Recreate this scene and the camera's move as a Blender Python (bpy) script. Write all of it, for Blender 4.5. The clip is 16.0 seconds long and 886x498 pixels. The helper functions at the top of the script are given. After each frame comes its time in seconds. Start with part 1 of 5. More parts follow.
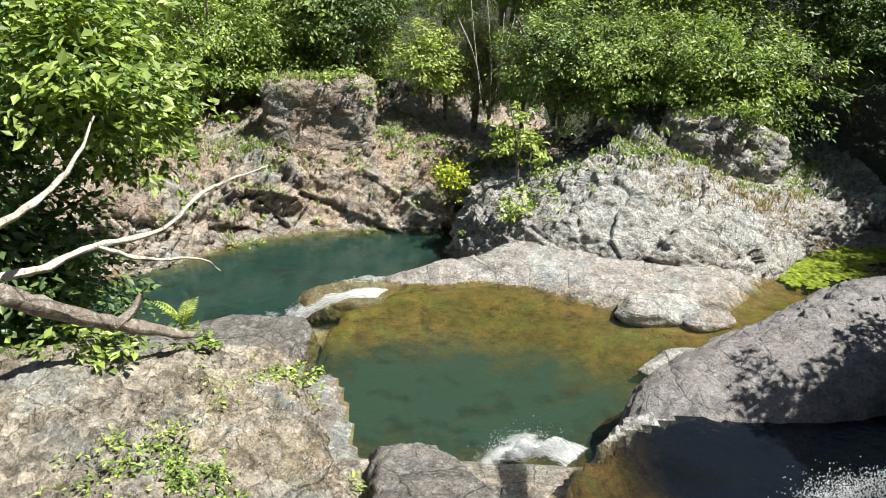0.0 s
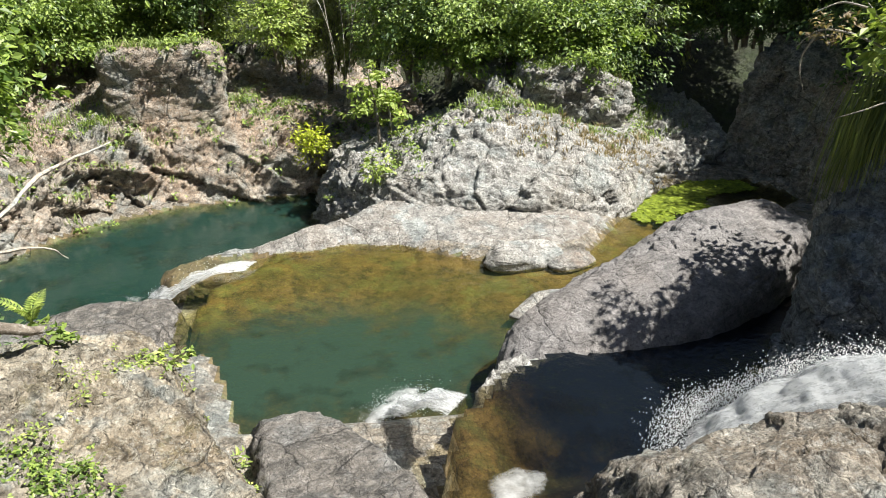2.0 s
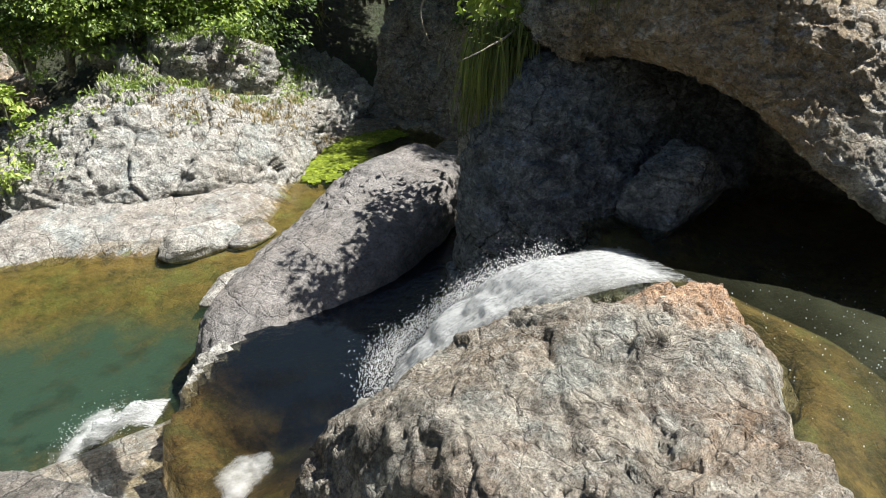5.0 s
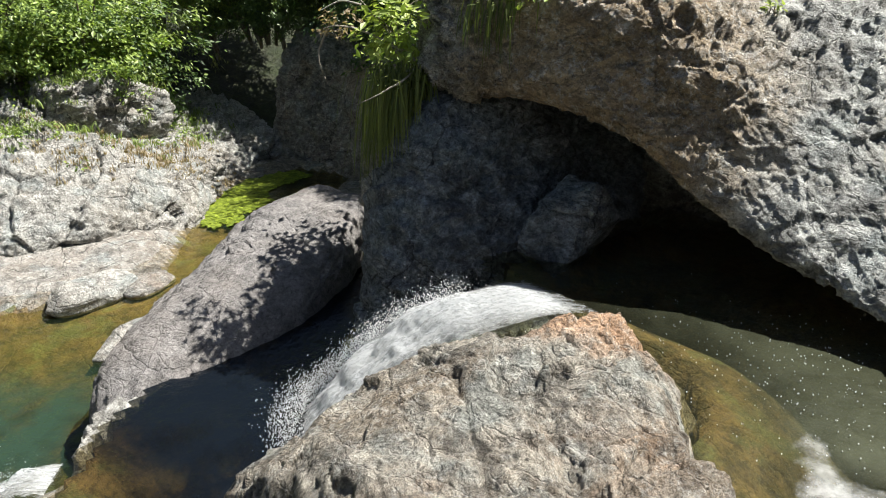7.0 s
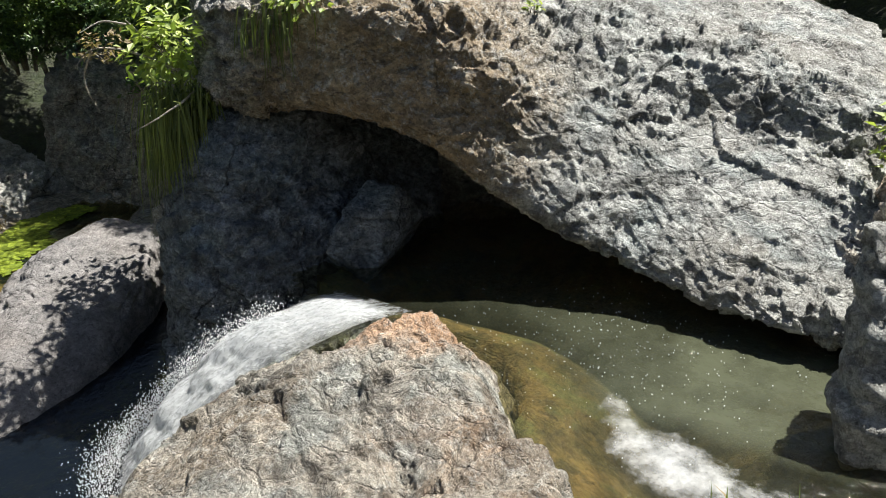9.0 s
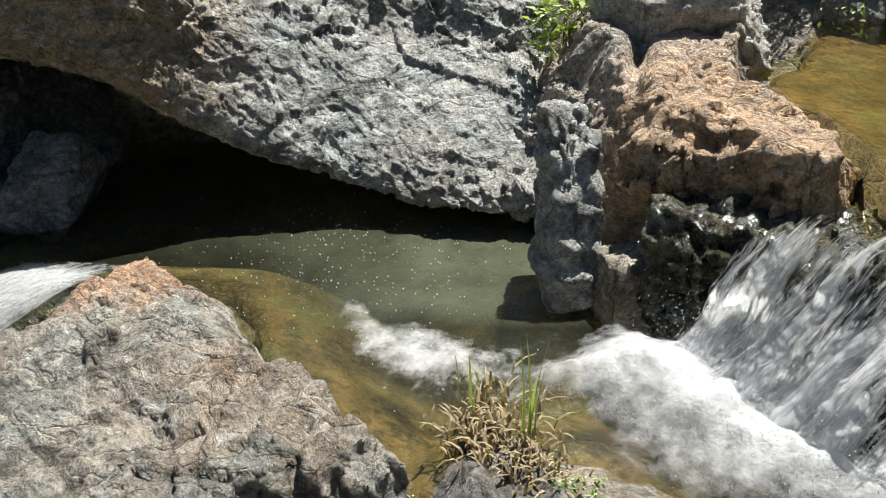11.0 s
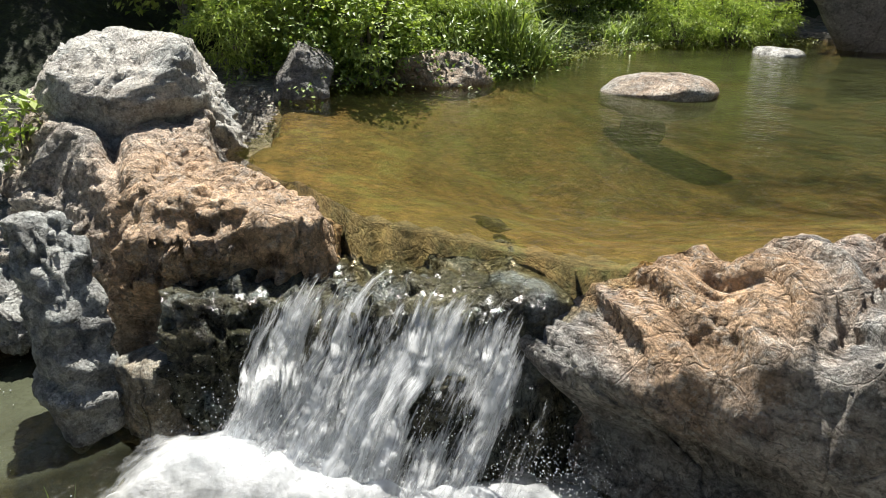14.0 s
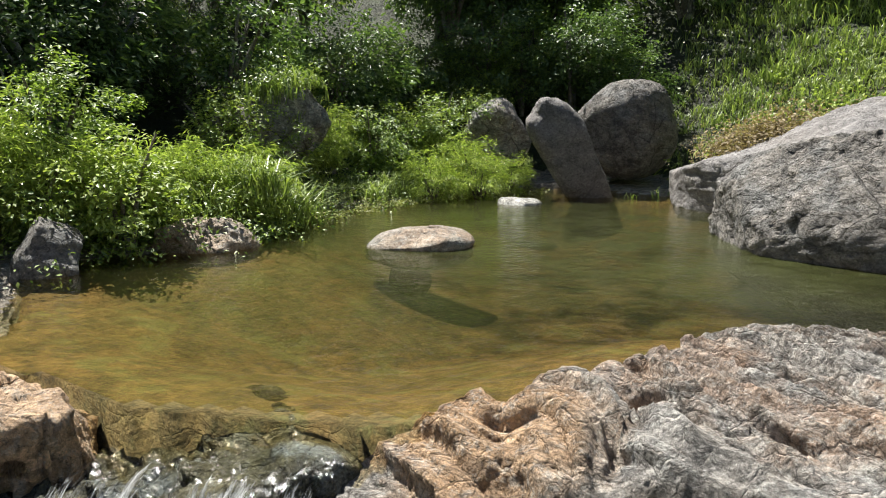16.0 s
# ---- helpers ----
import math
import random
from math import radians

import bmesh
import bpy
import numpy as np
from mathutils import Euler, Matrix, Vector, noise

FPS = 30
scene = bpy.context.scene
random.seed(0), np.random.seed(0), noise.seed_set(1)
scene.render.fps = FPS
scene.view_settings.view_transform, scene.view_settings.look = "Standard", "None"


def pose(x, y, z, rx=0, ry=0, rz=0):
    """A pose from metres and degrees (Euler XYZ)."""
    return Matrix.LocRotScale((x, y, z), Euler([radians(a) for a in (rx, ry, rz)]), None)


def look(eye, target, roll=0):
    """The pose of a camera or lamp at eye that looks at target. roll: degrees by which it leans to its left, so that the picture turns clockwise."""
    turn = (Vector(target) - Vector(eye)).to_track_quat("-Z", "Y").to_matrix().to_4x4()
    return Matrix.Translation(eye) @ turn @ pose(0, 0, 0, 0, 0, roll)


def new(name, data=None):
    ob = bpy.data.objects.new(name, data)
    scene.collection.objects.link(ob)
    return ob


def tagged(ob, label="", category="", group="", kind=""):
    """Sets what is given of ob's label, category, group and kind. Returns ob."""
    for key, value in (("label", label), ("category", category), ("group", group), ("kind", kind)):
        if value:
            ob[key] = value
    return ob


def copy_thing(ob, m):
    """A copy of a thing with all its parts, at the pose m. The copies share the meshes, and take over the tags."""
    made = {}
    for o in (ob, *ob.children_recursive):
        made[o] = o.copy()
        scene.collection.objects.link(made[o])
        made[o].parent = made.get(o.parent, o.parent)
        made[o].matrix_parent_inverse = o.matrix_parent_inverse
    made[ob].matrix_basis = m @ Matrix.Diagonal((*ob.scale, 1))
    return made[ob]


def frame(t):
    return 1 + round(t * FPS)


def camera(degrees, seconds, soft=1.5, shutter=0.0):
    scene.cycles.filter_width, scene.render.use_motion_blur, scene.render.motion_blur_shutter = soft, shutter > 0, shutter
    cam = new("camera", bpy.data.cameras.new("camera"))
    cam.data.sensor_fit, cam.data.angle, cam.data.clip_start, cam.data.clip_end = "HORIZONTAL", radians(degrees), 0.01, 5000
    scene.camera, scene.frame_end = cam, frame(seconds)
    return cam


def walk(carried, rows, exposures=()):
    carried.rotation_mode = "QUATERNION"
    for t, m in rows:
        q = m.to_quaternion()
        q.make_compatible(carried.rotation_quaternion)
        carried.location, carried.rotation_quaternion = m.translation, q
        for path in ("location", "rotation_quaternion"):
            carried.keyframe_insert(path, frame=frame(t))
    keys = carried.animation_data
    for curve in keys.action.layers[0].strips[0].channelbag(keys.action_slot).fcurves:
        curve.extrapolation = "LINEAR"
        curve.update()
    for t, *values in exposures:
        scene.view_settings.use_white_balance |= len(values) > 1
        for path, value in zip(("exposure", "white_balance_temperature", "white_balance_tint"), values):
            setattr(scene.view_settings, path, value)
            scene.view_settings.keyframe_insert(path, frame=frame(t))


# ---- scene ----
cam = camera(62.83, 16.0, 1.0)
EYE = (0.0, 0.0, 5.2)


def aim(yaw, pitch, roll, sway):
    """A camera pose at the standing place: turned by yaw, tilted by pitch, leaning by roll."""
    return pose(*(e + d for e, d in zip(EYE, sway))) @ pose(0, 0, 0, 0, 0, yaw) @ pose(0, 0, 0, 90 + pitch) @ pose(0, 0, 0, 0, 0, roll)


# seconds, yaw, pitch, roll of a slow turn on the spot, and how far the eye sways from its place
TURN = (
    (0.0, -0.18, -19.98, 1.88, -0.053, 0.070, -0.029),
    (0.5, -1.72, -20.58, 1.53, -0.042, 0.070, -0.033),
    (1.0, -4.22, -21.07, 1.20, -0.030, 0.062, -0.034),
    (1.5, -7.40, -21.75, 0.97, -0.016, 0.072, -0.039),
    (2.0, -11.08, -22.82, 0.76, -0.004, 0.043, -0.026),
    (2.5, -15.74, -23.94, 0.61, -0.000, 0.065, -0.042),
    (3.0, -21.20, -24.69, 0.38, -0.005, 0.080, -0.058),
    (3.5, -26.32, -25.10, 0.06, 0.012, 0.070, -0.056),
    (4.0, -30.64, -25.37, -0.25, 0.016, 0.059, -0.045),
    (4.5, -34.34, -25.51, -0.43, 0.031, 0.058, -0.038),
    (5.0, -37.98, -25.30, -0.37, 0.036, 0.051, -0.025),
    (5.2, -39.35, -25.08, -0.37, 0.042, 0.042, -0.022),
    (7.5, -47.64, -21.77, 0.38, 0.030, 0.027, 0.020),
    (8.0, -50.31, -21.44, -0.12, 0.042, 0.022, 0.028),
    (8.5, -55.14, -21.59, -0.62, 0.047, 0.006, 0.039),
    (9.0, -61.58, -22.16, -1.25, 0.069, -0.031, 0.063),
    (9.2, -64.39, -22.42, -1.42, 0.082, -0.037, 0.061),
    (11.3, -90.85, -28.88, -1.00, 0.003, 0.072, -0.047),
    (11.5, -93.73, -29.33, -1.00, 0.010, 0.054, -0.051),
    (12.0, -100.69, -30.14, -0.78, 0.029, 0.027, -0.041),
    (12.5, -108.30, -30.27, -0.24, 0.035, 0.012, -0.017),
    (13.0, -115.27, -28.83, 0.29, 0.043, -0.028, -0.027),
    (13.5, -120.81, -25.95, 0.61, 0.051, -0.061, -0.033),
    (14.0, -125.95, -21.70, 0.93, 0.054, -0.083, -0.027),
    (14.5, -130.69, -17.30, 1.00, 0.060, -0.106, -0.023),
    (15.0, -135.34, -13.42, 0.74, 0.057, -0.106, -0.014),
    (15.5, -139.73, -10.95, 0.33, 0.061, -0.117, -0.005),
    (16.0, -143.81, -9.48, -0.15, 0.061, -0.122, 0.006),
)
walk(cam, [(t, aim(a, b, c, sway)) for t, a, b, c, *sway in TURN],
     exposures=((0.0, 1.12), (5.0, 1.17), (9.0, 1.17), (11.5, 1.1), (13.0, 1.12), (14.5, 1.24), (16.0, 1.24)))

# ---- light ----
SUN_AZ, SUN_EL = radians(112), radians(60)      # clockwise from +y, above the horizon
world = bpy.data.worlds.new("sky")
scene.world = world
world.use_nodes = True
wn = world.node_tree
sky = wn.nodes.new("ShaderNodeTexSky")
sky.sky_type, sky.sun_disc = "NISHITA", False
sky.sun_elevation, sky.sun_rotation = SUN_EL, SUN_AZ
wn.links.new(sky.outputs[0], wn.nodes["Background"].inputs[0])
wn.nodes["Background"].inputs[1].default_value = 0.038
sun = new("sun", bpy.data.lights.new("sun", "SUN"))
sun.data.energy, sun.data.angle, sun.data.color = 5.0, radians(0.55), (1.0, 0.97, 0.895)
to_sun = Vector((math.sin(SUN_AZ) * math.cos(SUN_EL), math.cos(SUN_AZ) * math.cos(SUN_EL), math.sin(SUN_EL)))
sun.matrix_world = look(to_sun * 60, (0, 0, 0))


# ---- noise and meshes ----
def lattice(ix, iy, iz, seed):
    h = (ix * 374761393 + iy * 668265263 + iz * 2147483647 + seed * 974634777).astype(np.int64)
    h = (h ^ (h >> 13)) * 1274126177
    h = (h ^ (h >> 16)) & 0xFFFFFF
    return h / float(0xFFFFFF) * 2 - 1


def value_noise(p, seed=0):
    """Smooth lattice noise in -1..1 at points p (n x 3)."""
    i = np.floor(p).astype(np.int64)
    f = p - i
    f = f * f * f * (f * (f * 6 - 15) + 10)
    out = 0
    for dx in (0, 1):
        for dy in (0, 1):
            for dz in (0, 1):
                w = (f[:, 0] if dx else 1 - f[:, 0]) * (f[:, 1] if dy else 1 - f[:, 1]) * (f[:, 2] if dz else 1 - f[:, 2])
                out = out + w * lattice(i[:, 0] + dx, i[:, 1] + dy, i[:, 2] + dz, seed)
    return out


def fbm(p, size, octaves=4, seed=0, gain=0.5, ridged=False):
    out, amp, total, q = 0, 1.0, 0, p / size
    for k in range(octaves):
        v = value_noise(q + 17.3 * k, seed + k)
        out = out + amp * ((1 - 2 * np.abs(v)) if ridged else v)
        total += amp
        amp, q = amp * gain, q * 2.03
    return out / total


def facets(p, size, seed=0, tilt=0.6, groove=0.3):
    """Broken-block relief: every cell of a random mosaic is a tilted plane. About -1..1."""
    q = p / size
    i = np.floor(q).astype(np.int64)
    best, value, second = np.full(len(p), 9e9), np.zeros(len(p)), np.full(len(p), 9e9)
    for dx in (-1, 0, 1):
        for dy in (-1, 0, 1):
            for dz in (-1, 0, 1):
                c = i + (dx, dy, dz)
                r = [lattice(c[:, 0], c[:, 1], c[:, 2], seed + 50 + k) for k in range(6)]
                d = q - (c + 0.5 + 0.45 * np.stack(r[:3], 1))
                dist = (d * d).sum(1)
                near = dist < best
                second = np.where(near, best, np.minimum(second, dist))
                best = np.where(near, dist, best)
                value = np.where(near, 0.4 * r[3] + 1.5 * tilt * (d[:, 0] * r[4] + d[:, 1] * r[5] + d[:, 2] * r[3]), value)
    gap = np.sqrt(second) - np.sqrt(best)
    return value - groove * np.exp(-(gap / 0.035) ** 2)


def jointed(p, turn, stretch):
    """Coordinates along the joints of the rock: turned, and drawn out so that the blocks become slabs and splinters."""
    m = np.array(Euler([radians(k) for k in turn]).to_matrix())
    return (p @ m.T) * np.array(stretch)


def smooth(e0, e1, x):
    t = np.clip((x - e0) / (e1 - e0), 0, 1)
    return t * t * (3 - 2 * t)


def inside(poly, x, y):
    """Signed distance to a closed outline in the plan, positive inside."""
    a = np.array(poly, float)
    b = np.roll(a, -1, 0)
    dist, odd = np.full(x.shape, 9e9), np.zeros(x.shape, bool)
    for (ax, ay), (bx, by) in zip(a, b):
        ex, ey = bx - ax, by - ay
        t = np.clip(((x - ax) * ex + (y - ay) * ey) / (ex * ex + ey * ey + 1e-12), 0, 1)
        dist = np.minimum(dist, np.hypot(x - ax - t * ex, y - ay - t * ey))
        odd ^= ((ay > y) != (by > y)) & (x < ex * (y - ay) / (ey if abs(ey) > 1e-12 else 1e-12) + ax)
    return np.where(odd, dist, -dist)


def mesh_object(name, verts, faces, material, parent=None, flat=False, floats=None, slots=None):
    me = bpy.data.meshes.new(name)
    verts, faces = np.asarray(verts, np.float32), np.asarray(faces, np.int32)
    me.vertices.add(len(verts))
    me.vertices.foreach_set("co", verts.ravel())
    n = faces.shape[1]
    me.loops.add(faces.size)
    me.loops.foreach_set("vertex_index", faces.ravel())
    me.polygons.add(len(faces))
    me.polygons.foreach_set("loop_start", np.arange(len(faces), dtype=np.int32) * n)
    me.polygons.foreach_set("use_smooth", np.full(len(faces), not flat))
    for key, values in (floats or {}).items():
        me.attributes.new(key, "FLOAT", "POINT").data.foreach_set("value", np.asarray(values, np.float32))
    me.update()
    me.validate()
    for one in material if isinstance(material, (list, tuple)) else [material]:
        me.materials.append(one)
    if slots is not None:
        me.polygons.foreach_set("material_index", np.asarray(slots, np.int32))
    ob = new(name, me)
    if parent:
        ob.parent = parent
    return ob


def grid_faces(nu, nv, loop=False):
    i, j = np.meshgrid(np.arange(nu if loop else nu - 1), np.arange(nv - 1), indexing="ij")
    a, b = i * nv + j, ((i + 1) % nu) * nv + j
    return np.stack([a, b, b + 1, a + 1], -1).reshape(-1, 4)


def grid_normals(v):
    du, dv = np.gradient(v, axis=0), np.gradient(v, axis=1)
    n = np.cross(du, dv)
    return n / (np.linalg.norm(n, axis=2, keepdims=True) + 1e-9)


def spline(points, count):
    """Catmull-Rom through rows of points, evenly sampled."""
    p = np.asarray(points, float)
    p = np.concatenate([2 * p[:1] - p[1:2], p, 2 * p[-1:] - p[-2:-1]])
    t = np.linspace(0, len(p) - 3 - 1e-6, count)
    i = t.astype(int)
    f = (t - i).reshape((-1,) + (1,) * (p.ndim - 1))
    a, b, c, d = p[i], p[i + 1], p[i + 2], p[i + 3]
    return 0.5 * (2 * b + (c - a) * f + (2 * a - 5 * b + 4 * c - d) * f * f + (3 * b - a - 3 * c + d) * f ** 3)


def relief(p, rough, seed, blocks=0.5, strata=0.5, dip=(0.35, -0.25, 0.9), scale=1.0):
    """Rock relief along the normal: lumps, broken slabs along the joints, stepped layers and fine grain, in metres."""
    p = p / scale
    warp = p + 0.09 * np.stack([fbm(p, 0.5, 3, seed + 31), fbm(p, 0.5, 3, seed + 32), fbm(p, 0.5, 3, seed + 33)], 1)
    layer = (warp @ np.array(dip)) / 0.27 + 0.8 * fbm(p, 1.1, 2, seed + 41)
    step = layer - np.floor(layer)
    patch = smooth(-0.25, 0.35, fbm(p, 1.5, 2, seed + 43))
    broken = 0.35 + 0.9 * smooth(-0.3, 0.4, fbm(p, 1.2, 2, seed + 45))
    slabs = 0.8 * facets(jointed(warp, (20, 35, 40), (1, 0.55, 1.5)), 0.85, seed + 3)
    slabs = slabs + broken * 0.8 * facets(jointed(warp, (35, -20, 65), (1.2, 0.5, 1.6)), 0.34, seed + 7, 0.8)
    slabs = slabs + broken * 0.5 * facets(jointed(p, (-25, 30, 20), (1, 0.6, 1.5)), 0.13, seed + 9, 0.9)
    return scale * rough * (0.8 * fbm(p, 1.7, 3, seed) + blocks * slabs + strata * patch * (1.1 * np.minimum(step, 4 * (1 - step)) - 0.4)
                            + 0.2 * fbm(p, 0.22, 4, seed + 5, 0.6) + 0.14 * fbm(p, 0.07, 3, seed + 6, 0.7, True))


def rock(name, label, verts, faces, material, category="rock"):
    return tagged(mesh_object(name, verts, faces, material), label, category)


def outcrop(name, label, poly, height, material, edge=0.5, step=0.06, rough=0.12, seed=1, foot=0.0, extra=None, blocks=0.5, category="rock", waterline=None, sharp=0.5, bend=None, **kind):
    """A rock mass over an outline in the plan: its top is height(x, y), its sides fall to foot over the width edge."""
    a = np.array(poly, float)
    lo, hi = a.min(0) - 0.15, a.max(0) + 0.15
    xs, ys = np.arange(lo[0], hi[0], step), np.arange(lo[1], hi[1], step)
    x, y = np.meshgrid(xs, ys, indexing="ij")
    p = np.stack([x.ravel(), y.ravel(), np.zeros(x.size)], 1)
    edge = edge(x, y) if callable(edge) else edge
    wob = 0.22 * edge * fbm(p, 0.9, 3, seed + 11).reshape(x.shape) + 0.04 * facets(p, 0.5, seed + 13).reshape(x.shape) * np.minimum(1, edge * 2)
    s = inside(poly, x, y) + wob
    top = height(x, y)
    z = foot + (top - foot) * np.clip(smooth(0, edge, s), 0, 1) ** sharp - 0.6 * smooth(0, 0.5, -s)
    v = np.stack([x, y, z], -1)
    n = grid_normals(v)
    q = v.reshape(-1, 3)
    d = relief(q, rough(q) if callable(rough) else rough, seed, blocks, **kind)
    if extra is not None:
        d = d + extra(q)
    q = q + n.reshape(-1, 3) * d[:, None]
    if bend is not None:
        q = bend(q)
    keep = (s > -0.3).ravel()
    f = grid_faces(*x.shape)
    f = f[keep[f].all(1)]
    used, inv = np.unique(f, return_inverse=True)
    if waterline is None:
        return rock(name, label, q[used], inv.reshape(f.shape), material, category)
    slots = q[f][:, :, 2].mean(1) < waterline
    return tagged(mesh_object(name, q[used], inv.reshape(f.shape), [material, BED], slots=slots), label, category)


def loft(name, label, sections, nu, nv, material, rough=0.15, seed=1, blocks=0.5, category="rock", flip=False, **kind):
    """A rock face drawn through cross-sections (each a row of x, y, z), then broken up along its normals."""
    s = np.asarray(sections, float)
    v = spline(s, nu)
    v = np.swapaxes(spline(np.swapaxes(v, 0, 1), nv), 0, 1)
    if flip:
        v = v[::-1]
    n = grid_normals(v)
    q = v.reshape(-1, 3)
    q = q + n.reshape(-1, 3) * relief(q, rough, seed, blocks, **kind)[:, None]
    return rock(name, label, q, grid_faces(nu, nv), material, category)


def bank(name, label, line, profile, nu, nv, material, rough=0.2, seed=1, blocks=0.5, category="rock", **kind):
    """A rock bank along a line in the plan, whose points are (x, y, scale of height); profile: (way back, height)."""
    a = np.asarray(line, float)
    d = np.gradient(a[:, :2], axis=0)
    back = np.stack([-d[:, 1], d[:, 0]], 1) / np.linalg.norm(d, axis=1)[:, None]
    rows = [[(x + b[0] * o, y + b[1] * o, z * k if z > 0 else z) for o, z in profile] for (x, y, k), b in zip(a, back)]
    return loft(name, label, rows, nu, nv, material, rough, seed, blocks, category, **kind)


def blob(name, label, centre, size, turn, material, seed=1, rough=0.1, box=2.6, n=70, blocks=0.4, category="boulder", cuts=7, **kind):
    """A boulder: a rounded block (box: 2 round, more squarer), turned, with broken relief."""
    u, w = np.linspace(0, 2 * np.pi, 2 * n, endpoint=False), np.linspace(-np.pi / 2, np.pi / 2, n)
    u, w = np.meshgrid(u, w, indexing="ij")
    d = np.stack([np.cos(w) * np.cos(u), np.cos(w) * np.sin(u), np.sin(w)], -1)
    r = (np.abs(d) ** box).sum(-1) ** (-1 / box)
    g = np.random.default_rng(seed)
    for _ in range(cuts):
        k = g.normal(size=3)
        k /= np.linalg.norm(k)
        r = np.minimum(r, g.uniform(0.72, 0.95) / np.maximum(d @ k, 0.05))
    v = (d * r[..., None]).reshape(-1, 3)
    v = v * (1 + 0.16 * fbm(v, 0.9, 2, seed + 2))[:, None] * np.array(size)
    m = Euler([radians(k) for k in turn]).to_matrix()
    q = v @ np.array(m).T + centre
    nrm = (d.reshape(-1, 3) / np.array(size)) @ np.array(m).T
    nrm /= np.linalg.norm(nrm, axis=1, keepdims=True)
    q = q + nrm * relief(q, rough, seed, blocks, **kind)[:, None]
    return rock(name, label, q, grid_faces(2 * n, n, True), material, category)


# ---- materials ----
def material(name):
    m = bpy.data.materials.new(name)
    m.use_nodes = True
    t = m.node_tree
    return m, t, t.nodes["Principled BSDF"], t.nodes.new, t.links.new


def noise_node(t, coord, scale, detail=6, rough=0.6, kind="ShaderNodeTexNoise"):
    n = t.nodes.new(kind)
    n.inputs["Scale"].default_value = scale
    if "Detail" in n.inputs:
        n.inputs["Detail"].default_value = detail
        n.inputs["Detail Roughness" if kind == "ShaderNodeTexWave" else "Roughness"].default_value = rough
    t.links.new(coord, n.inputs["Vector"])
    return n


def ramp_node(t, value, stops):
    r = t.nodes.new("ShaderNodeValToRGB")
    while len(r.color_ramp.elements) < len(stops):
        r.color_ramp.elements.new(0.5)
    for e, (at, c) in zip(r.color_ramp.elements, stops):
        e.position, e.color = at, (*(c if isinstance(c, tuple) else (c, c, c)), 1)
    t.links.new(value, r.inputs[0])
    return r


def mix_node(t, factor, a, b, blend="MIX"):
    m = t.nodes.new("ShaderNodeMix")
    m.data_type, m.blend_type = "RGBA", blend
    for value, slot in ((factor, 0), (a, 6), (b, 7)):
        if hasattr(value, "is_linked"):
            t.links.new(value, m.inputs[slot])
        else:
            m.inputs[slot].default_value = (*value, 1) if isinstance(value, tuple) else value
    return m.outputs[2]


def rock_material(name, light, dark, stain, stain_amount=0.45, lichen=(0.62, 0.62, 0.58), lichen_amount=0.4, moss=0.0, bump=1.0, rough=0.85, rust=0.0, tint=(0.33, 0.38, 0.38), tint_amount=0.5, depth=0.2, spot=None, spot_colour=(0.6, 0.36, 0.21), plates=1.0, lines=None, cracks=0.85, grain=0.6):
    """Weathered stone: mottled base, stains, grey-green veins, lichen specks, cracks, and pits darkened as micro-shade.
    """
    m, t, bsdf, node, link = material(name)
    co = node("ShaderNodeTexCoord").outputs["Object"]
    big = noise_node(t, co, 0.8, 6, 0.65)
    mid = noise_node(t, co, 4.0, 9, 0.72)
    fine = noise_node(t, co, 24, 8, 0.8)
    warp = node("ShaderNodeVectorMath")
    warp.operation = "MULTIPLY_ADD"
    warp.inputs[1].default_value = (0.45, 0.45, 0.45)
    bend = noise_node(t, co, 2.6, 6, 0.6)
    link(bend.outputs[1], warp.inputs[0])
    link(co, warp.inputs[2])
    base = mix_node(t, ramp_node(t, mid.outputs[0], [(0.42, 0.0), (0.55, 1.0)]).outputs[0], dark, light)
    base = mix_node(t, ramp_node(t, big.outputs[0], [(0.42, 0.0), (0.62, stain_amount)]).outputs[0], base, stain)
    veins = noise_node(t, warp.outputs[0], 1.7, 5, 0.6)
    base = mix_node(t, ramp_node(t, veins.outputs[0], [(0.52, 0.0), (0.62, tint_amount)]).outputs[0], base, tint)
    if rust:
        patches = noise_node(t, warp.outputs[0], 0.55, 6, 0.7)
        base = mix_node(t, ramp_node(t, patches.outputs[0], [(0.47, 0.0), (0.58, rust)]).outputs[0], base, (0.54, 0.31, 0.17))
    if spot:
        away = node("ShaderNodeVectorMath")
        away.operation = "DISTANCE"
        link(warp.outputs[0], away.inputs[0])
        away.inputs[1].default_value = tuple(c + 0.22 for c in spot[:3])
        half = node("ShaderNodeMath")
        half.operation = "MULTIPLY"
        half.inputs[1].default_value = 0.5
        link(away.outputs["Value"], half.inputs[0])
        near = ramp_node(t, half.outputs[0], [(0.0, 0.85), (spot[3] * 0.3, 0.75), (spot[3] * 0.5, 0.0)])
        base = mix_node(t, near.outputs[0], base, spot_colour)
    spots = noise_node(t, co, 9, 7, 0.85)
    base = mix_node(t, ramp_node(t, spots.outputs[0], [(0.52, 0.0), (0.58, lichen_amount)]).outputs[0], base, lichen)
    if moss:
        patches = noise_node(t, co, 1.6, 7, 0.75)
        base = mix_node(t, ramp_node(t, patches.outputs[0], [(0.54, 0.0), (0.64, moss)]).outputs[0], base, (0.11, 0.12, 0.03))
    bent = node("ShaderNodeVectorMath")
    bent.operation = "MULTIPLY_ADD"
    bent.inputs[1].default_value = (0.16, 0.16, 0.16)
    link(noise_node(t, co, 3.4, 4, 0.6).outputs[1], bent.inputs[0])
    link(co, bent.inputs[2])
    height, tones = None, []
    for k, (scale, lift) in enumerate(((2.6, 0.085), (7.0, 0.06), (20.0, 0.032))):
        mp = node("ShaderNodeMapping")
